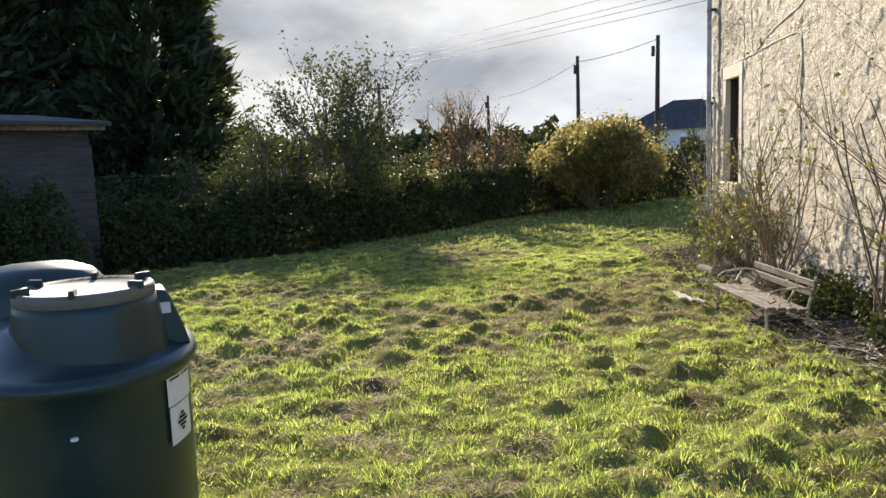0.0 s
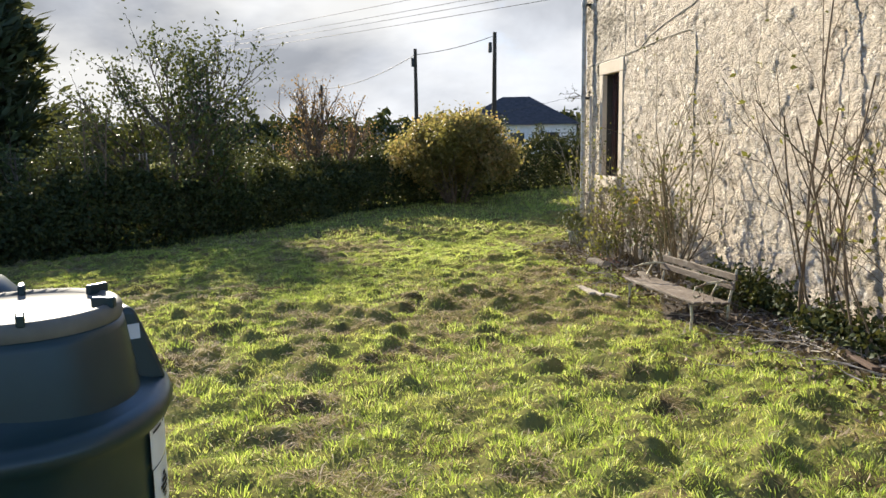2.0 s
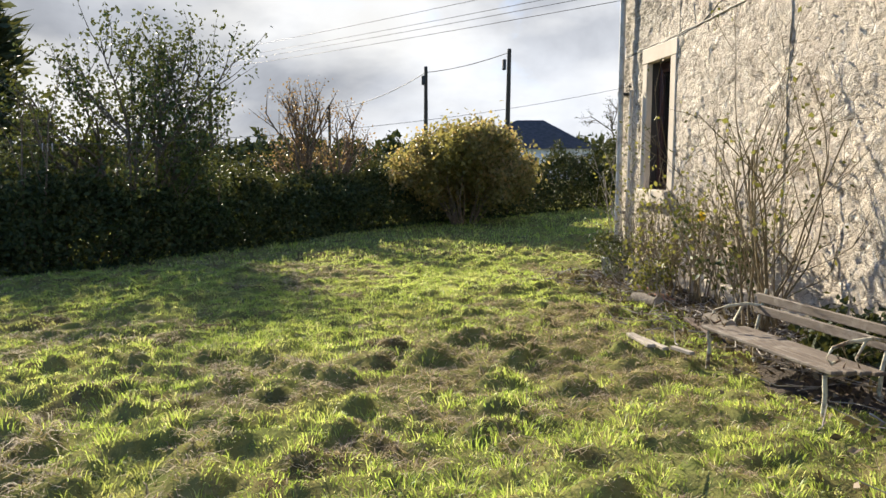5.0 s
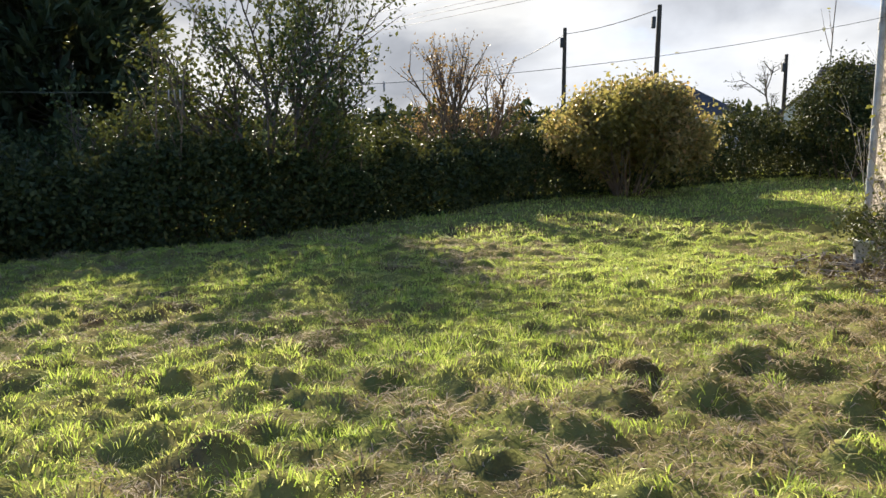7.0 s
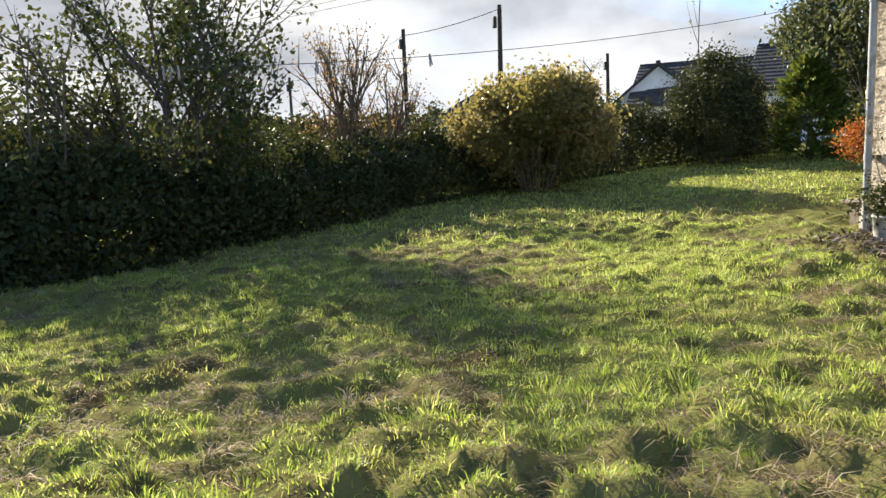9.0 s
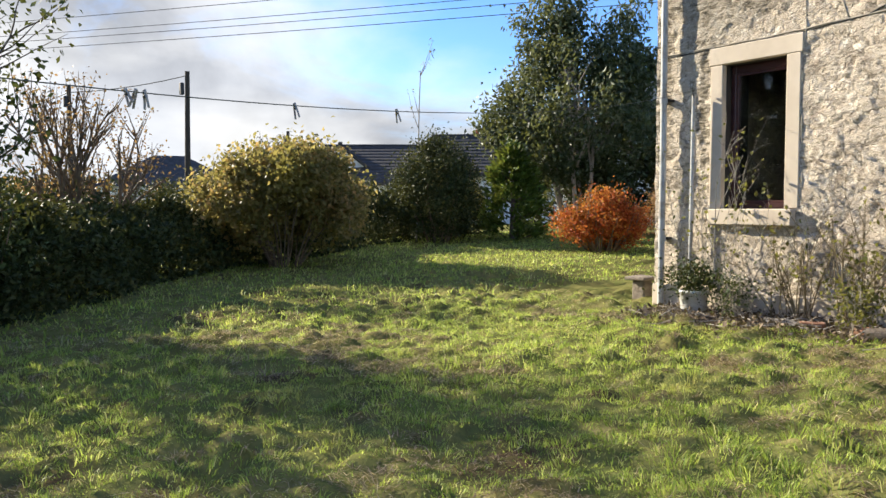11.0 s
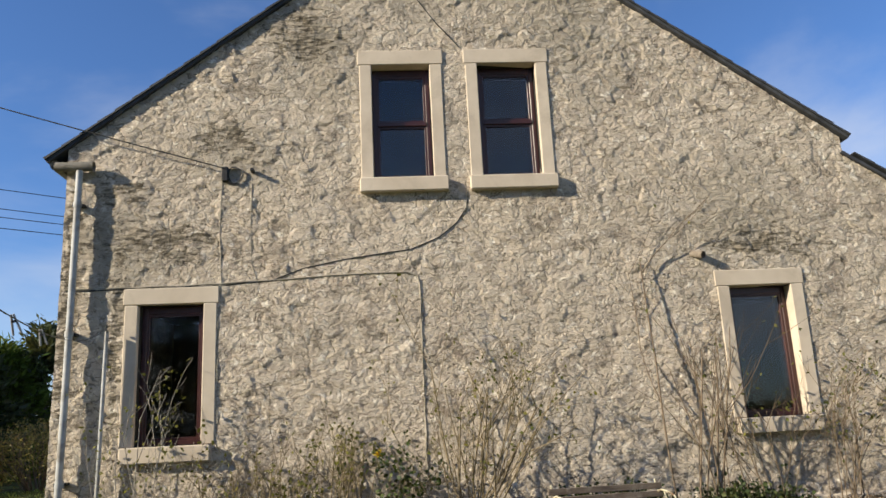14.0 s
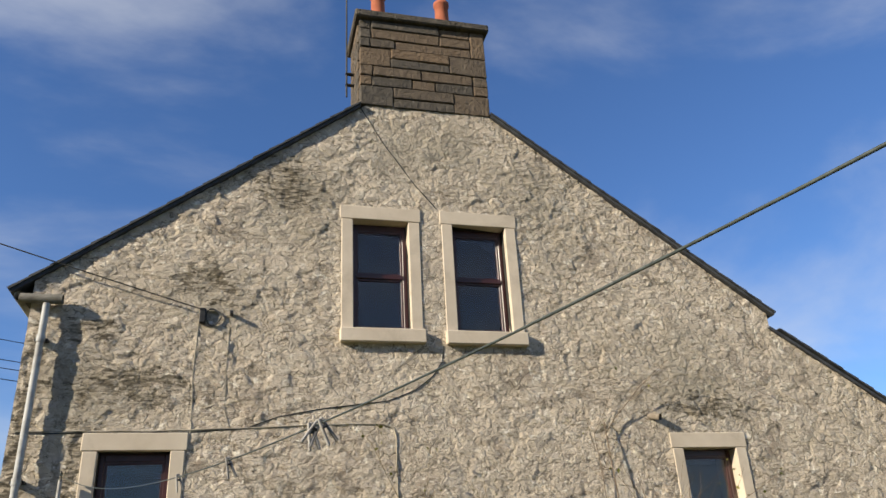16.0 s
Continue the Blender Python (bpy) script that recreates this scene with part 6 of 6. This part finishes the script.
telegraph_pole(8.51, 43.4, 7.4, False, "tall dark wooden telegraph pole behind the golden bush", 0.1)
telegraph_pole(4.77, 50.0, 7.25, False, "dark wooden telegraph pole further off")
telegraph_pole(-8.9, 54.5, 6.6, True, "far wooden pole with a cross arm")
telegraph_pole(-1.7, 68.2, 6.3, False, "distant wooden telegraph pole")
telegraph_pole(19.6, 56.0, 6.3, False, "distant slim pole beside a bare tree")


def wire(name, a, b, sag, r, label, mat="cable"):
    a, b = Vector(a), Vector(b)
    t = thing(name, a, label, "wire")
    pts = []
    for k in range(41):
        s = k / 40
        p = a.lerp(b, s)
        pts.append((p.x, p.y, p.z - 4 * sag * s * (1 - s)))
    part("strand", tubes("strand", [(pts, r, r)], M[mat], 5), None, t)


wire("overhead_wire", (8.55, 43.4, 7.2), (4.77, 50.0, 6.9), 0.15, 0.022, "black overhead telephone wire between poles")
wire("overhead_wire", (4.77, 50.0, 6.9), (-1.7, 68.2, 6.0), 0.5, 0.022, "black overhead telephone wire to the far pole")
for k, (dz, dx) in enumerate(((0, 0), (0.42, 0.5), (0.8, 1.1), (1.15, 0.2))):
    wire("power_line", (-9 + dx, 57.5, 7.8 + dz), (36 + dx, -9.0, 7.2 + dz), 0.5, 0.012, "thin overhead power line crossing the sky")
wire("service_wire", (WX - 0.06, 11.36, 4.15), (3.4, 44, 17.5), 0.9, 0.008, "thin service wire running to the house")

# ---------------------------------------------------------------- shed
def shed():
    a, b = Vector((-6.9, 13.3, 0)), Vector((-9.6, 8.2, 0))
    d = (b - a).normalized()
    n = Vector((d.y, -d.x, 0))
    if n.x > 0:
        n = -n
    g = float(base_height(-8, 11)) - 0.05
    L = (b - a).length
    t = thing("shed", ((a.x + b.x) / 2, (a.y + b.y) / 2, g), "grey weathered board shed half hidden by the hedge", "shed")
    m = Matrix.Translation((a.x, a.y, 0)) @ Matrix.Rotation(math.atan2(d.y, d.x), 4, "Z")
    side = 1 if (Matrix.Rotation(math.atan2(d.y, d.x), 3, "Z") @ Vector((0, 1, 0))).dot(n) > 0 else -1
    part("wall", box((0, min(0.02 * side, 2.4 * side), g), (L, max(0.02 * side, 2.4 * side), 2.30), 0, m), M["shed"], t)
    for k in range(14):
        z = g + 0.05 + k * 0.17
        part("board", box((-0.02, -0.014, z), (L + 0.02, 0.014, z + 0.178), 0.004, m @ Matrix.Translation((0, -0.006 * side * (k % 2), 0))), M["shed"], t)
    part("roof", box((-0.2, min(-0.2 * side, 2.6 * side), 2.36), (L + 0.2, max(-0.2 * side, 2.6 * side), 2.44), 0.01, m @ Matrix.Rotation(0.10 * side, 4, "X")), M["shed"], t)
    part("fascia", box((-0.2, -0.23, 2.26), (L + 0.2, -0.20, 2.42), 0.004, m) if side > 0 else box((-0.2, 0.20, 2.26), (L + 0.2, 0.23, 2.42), 0.004, m), M["wood"], t)


shed()

# ---------------------------------------------------------------- neighbouring houses
def house(name, label, x, y, turn, w, d, eave, ridge, wall, roof, wins, chimney=None, gable_wall=None):
    """A gabled house; w along its ridge, d across; front on local -y."""
    g = float(base_height(x, y)) - 0.2
    m = Matrix.Translation((x, y, g)) @ Matrix.Rotation(radians(turn), 4, "Z")
    t = thing(name, (x, y, g), label, "house")
    part("wall", box((-w / 2, -d / 2, 0), (w / 2, d / 2, eave), 0, m), wall, t)
    for s in (-1, 1):
        bm = prism([(-d / 2, eave + 0.005), (d / 2, eave + 0.005), (0, ridge - 0.08)], s * (w / 2 - 0.25) - 0.249, s * (w / 2 - 0.25) + 0.249)
        bmesh.ops.transform(bm, matrix=m, verts=bm.verts)
        part("gable", bm, gable_wall or wall, t)
    for s in (-1, 1):
        e = d / 2 + 0.35
        drop = (ridge - eave) / (d / 2) * 0.35
        bm = prism([(0, ridge), (s * e, eave - drop), (s * e, eave - drop + 0.16), (0, ridge + 0.16)], -w / 2 - 0.3, w / 2 + 0.3)
        bmesh.ops.transform(bm, matrix=m, verts=bm.verts)
        rf = part("roof", bm, roof, t)
        if s == -1:
            nrow = 12
            for k in range(nrow):
                f0, f1 = k / nrow, (k + 1) / nrow
                y0, y1 = s * e * f0, s * e * f1
                z0, z1 = ridge + (eave - drop - ridge) * f0 + 0.165, ridge + (eave - drop - ridge) * f1 + 0.165
                bm = prism([(y0, z0), (y1, z1 + 0.05), (y1, z1 + 0.005), (y0, z0 - 0.0)], -w / 2 - 0.3, w / 2 + 0.3)
                bmesh.ops.transform(bm, matrix=m, verts=bm.verts)
                part("tile_course", bm, roof, rf)
    part("ridge_tile", box((-w / 2 - 0.3, -0.14, ridge + 0.08), (w / 2 + 0.3, 0.14, ridge + 0.24), 0.05, m), roof, t)
    for wx, wz, ww, wh in wins:
        wf = part("window", box((wx - ww / 2, -d / 2 - 0.04, wz), (wx + ww / 2, -d / 2 + 0.02, wz + wh), 0.01, m), M["whitewash"], t)
        k = 2 if ww > 1 else 1
        for i in range(k):
            a = wx - ww / 2 + 0.07 + i * (ww - 0.07) / k
            part("pane", box((a, -d / 2 - 0.05, wz + 0.07), (a + (ww - 0.07) / k - 0.07, -d / 2 - 0.042, wz + wh - 0.07), 0, m), M["darkpane"], wf)
    if chimney:
        part("chimney", box((chimney - 0.5, -0.35, ridge - 0.3), (chimney + 0.5, 0.35, ridge + 0.75), 0.03, m), M["greyrender"], t)
        part("chimney_pot", tubes("chimney_pot", [([tuple(m @ Vector((chimney, 0, ridge + 0.75))), tuple(m @ Vector((chimney, 0, ridge + 1.2)))], 0.13, 0.11)], M["terracotta"], 10), None, t)
    return t


M["darkpane"] = surface("dark_window_pane", [(0.3, (0.02, 0.025, 0.03)), (0.7, (0.04, 0.045, 0.05))], 3, 0.08, bump=0, spec=0.8)
house("bungalow", "long white bungalow with a dark tiled roof beyond the hedge", 27.5, 47.5, -36, 17, 8.5, 2.6, 5.0, M["whitewash"], M["tile"], [(-6.5, 0.9, 1.6, 1.2), (-3, 0.9, 1.6, 1.2), (1.5, 0.9, 1.0, 1.1), (5, 0.9, 1.6, 1.2)], 1.5)
house("bungalow", "white gabled wing of the long bungalow", 21.6, 52.4, 62, 7, 5.4, 2.6, 4.9, M["whitewash"], M["tile"], [(1, 0.9, 1.2, 1.1)], None)
house("porch_house", "small dark-roofed house end beside the bungalow", 25.0, 40.6, -41, 6.5, 6.5, 2.9, 5.0, M["whitewash"], M["tile"], [(-1.5, 0.8, 1.6, 1.4), (1.5, 0.8, 1.0, 1.4)], None)


def hipped(x, y, turn, w, d, eave, ridge):
    g = float(base_height(x, y)) - 0.2
    m = Matrix.Translation((x, y, g)) @ Matrix.Rotation(radians(turn), 4, "Z")
    t = thing("hipped_bungalow", (x, y, g), "distant white bungalow with a dark hipped roof", "house")
    part("wall", box((-w / 2, -d / 2, 0), (w / 2, d / 2, eave), 0, m), M["whitewash"], t)
    a, b, k = w / 2 + 0.4, d / 2 + 0.4, w / 2 - d / 2 + 0.2
    v = [m @ Vector(p) for p in ((-a, -b, eave), (a, -b, eave), (a, b, eave), (-a, b, eave), (-k, 0, ridge), (k, 0, ridge))]
    part("roof", mesh_of("roof", v, [(0, 1, 5, 4), (1, 2, 5), (2, 3, 4, 5), (3, 0, 4), (3, 2, 1, 0)], M["tile"]), None, t)
    for wx in (-3.2, 0.2, 3.2):
        wf = part("window", box((wx - 0.7, -d / 2 - 0.04, 0.9), (wx + 0.7, -d / 2 + 0.02, 2.1), 0.01, m), M["whitewash"], t)
        part("pane", box((wx - 0.62, -d / 2 - 0.05, 0.98), (wx + 0.62, -d / 2 - 0.042, 2.02), 0, m), M["darkpane"], wf)


hipped(15.8, 70.0, -14, 10.5, 8.5, 2.7, 5.3)
house("tall_house", "tall grey-white gabled house behind the conifers", 35.0, 35.9, 37, 11, 8.5, 5.2, 9.1, M["whitewash"], M["tile"], [(-2, 1, 1.2, 1.2)], None, M["greyrender"])

# ---------------------------------------------------------------- more planting
conifer("dark_conifer", 17.2, 21.5, 4.3, 1.9, 9000, M["conifer"], "dark bushy conifer behind the orange shrub", (0.26, 0.09), 41)
conifer("dark_conifer", 16.4, 23.7, 4.3, 1.9, 8000, M["conifer"], "dark conifer filling the gap by the eucalyptus", (0.26, 0.09), 51)
conifer("dark_conifer", 20.0, 20.2, 4.4, 2.0, 8000, M["conifer"], "dark bushy conifer screening the tall house", (0.26, 0.09), 42)
conifer("dark_conifer", 14.6, 24.6, 3.9, 1.7, 7000, M["conifer"], "dark conifer behind the eucalyptus", (0.26, 0.09), 43)
conifer("dark_conifer", 18.7, 21.0, 3.7, 2.1, 9000, M["brightconifer"], "broad green conifer in the corner planting", (0.24, 0.08), 49)
bush("brown_shrub", (14.2, 17.6), (1.5, 1.2, 0.75), 6000, 140, 0.12, (0.06, 0.034), M["yellowleaf"], "low yellowing shrub in the border", 30, M["twig"], 50, -0.6)
bush("brown_shrub", (12.6, 18.9), (1.3, 1.0, 0.7), 6000, 140, 0.12, (0.06, 0.034), M["pinkleaf"], "low brownish shrub going over in autumn", 30, M["twig"], 44, -0.6)
bush("brown_shrub", (10.2, 25.3), (1.2, 0.9, 0.95), 6000, 140, 0.14, (0.07, 0.04), M["yellowleaf"], "straggly yellowing shrub in the hedge line", 30, M["twig"], 45, -0.6)
tree("sapling", 8.6, 24.6, 5.6, (0.01, 0), 1, 1, 9, (0.11, 0.035), M["roseleaf"], M["palebark"], "thin lone sapling with a few hanging leaves", 1.2, 0.05, 4, 0.03, 0.05, 0.5, 46, 0.22, 40, droop=0.9, first=0.66)
tree("bare_tree", 22.4, 65.0, 7.3, (0, 0), 1, 3, 5, (0.12, 0.06), M["hedgeleaf"], M["bark"], "distant bare tree with a rounded head", 0.5, 0.1, 5, 0.12, 0.2, 0.1, 47, 0.5, 48, first=0.5)
tree("bare_sapling", -4.6, 15.6, 4.8, (0.02, 0), 2, 2, 4, (0.05, 0.03), M["greenleaf"], M["twig"], "tall thin sapling rising from the hedge", 0.6, 0.06, 8, 0.022, 0.12, 0.4, 48, 0.35, 28)
hedge("hedge", [(-11.5, 7.5), (-12.8, 3), (-12.5, -4), (-8, -8), (2, -9), (9, -8)], 1.8, 1.9, 24000, (0.12, 0.07), M["hedgeleaf"], "dark hedge along the west and south sides", 9)
hedge("hedge", [(-14, 23.5), (-6, 27.5), (0, 30.5), (7, 33)], 1.8, 1.75, 16000, (0.13, 0.075), M["hedgeleaf"], "dark hedge of the next garden", 8)
hedge("far_hedgerow", [(-60, 75), (-20, 82), (20, 92), (60, 84), (90, 50), (95, 10)], 5, 3.4, 22000, (0.9, 0.5), M["hedgeleaf"], "distant line of hedgerow trees", 10)


def hills():
    v, f = [], []
    n = 120
    for i in range(n + 1):
        a = -0.6 * math.pi + 1.6 * math.pi * i / n
        R = 620
        h = 9 + 26 * float(vnoise(i * 1.0, 0.0, 14, 71)) + 7 * float(vnoise(i * 1.0, 5.0, 4, 72))
        for k, z in ((1.0, -3), (1.12, h * 0.55), (1.3, h)):
            v.append((R * k * math.sin(a), R * k * math.cos(a), z))
    for i in range(n):
        for k in range(2):
            f.append((i * 3 + k, i * 3 + k + 1, (i + 1) * 3 + k + 1, (i + 1) * 3 + k))
    tagged(new("backdrop", mesh_of("backdrop", v, f, M["hill"], True)), "low far hills on the horizon", "hills", kind="structure")


hills()
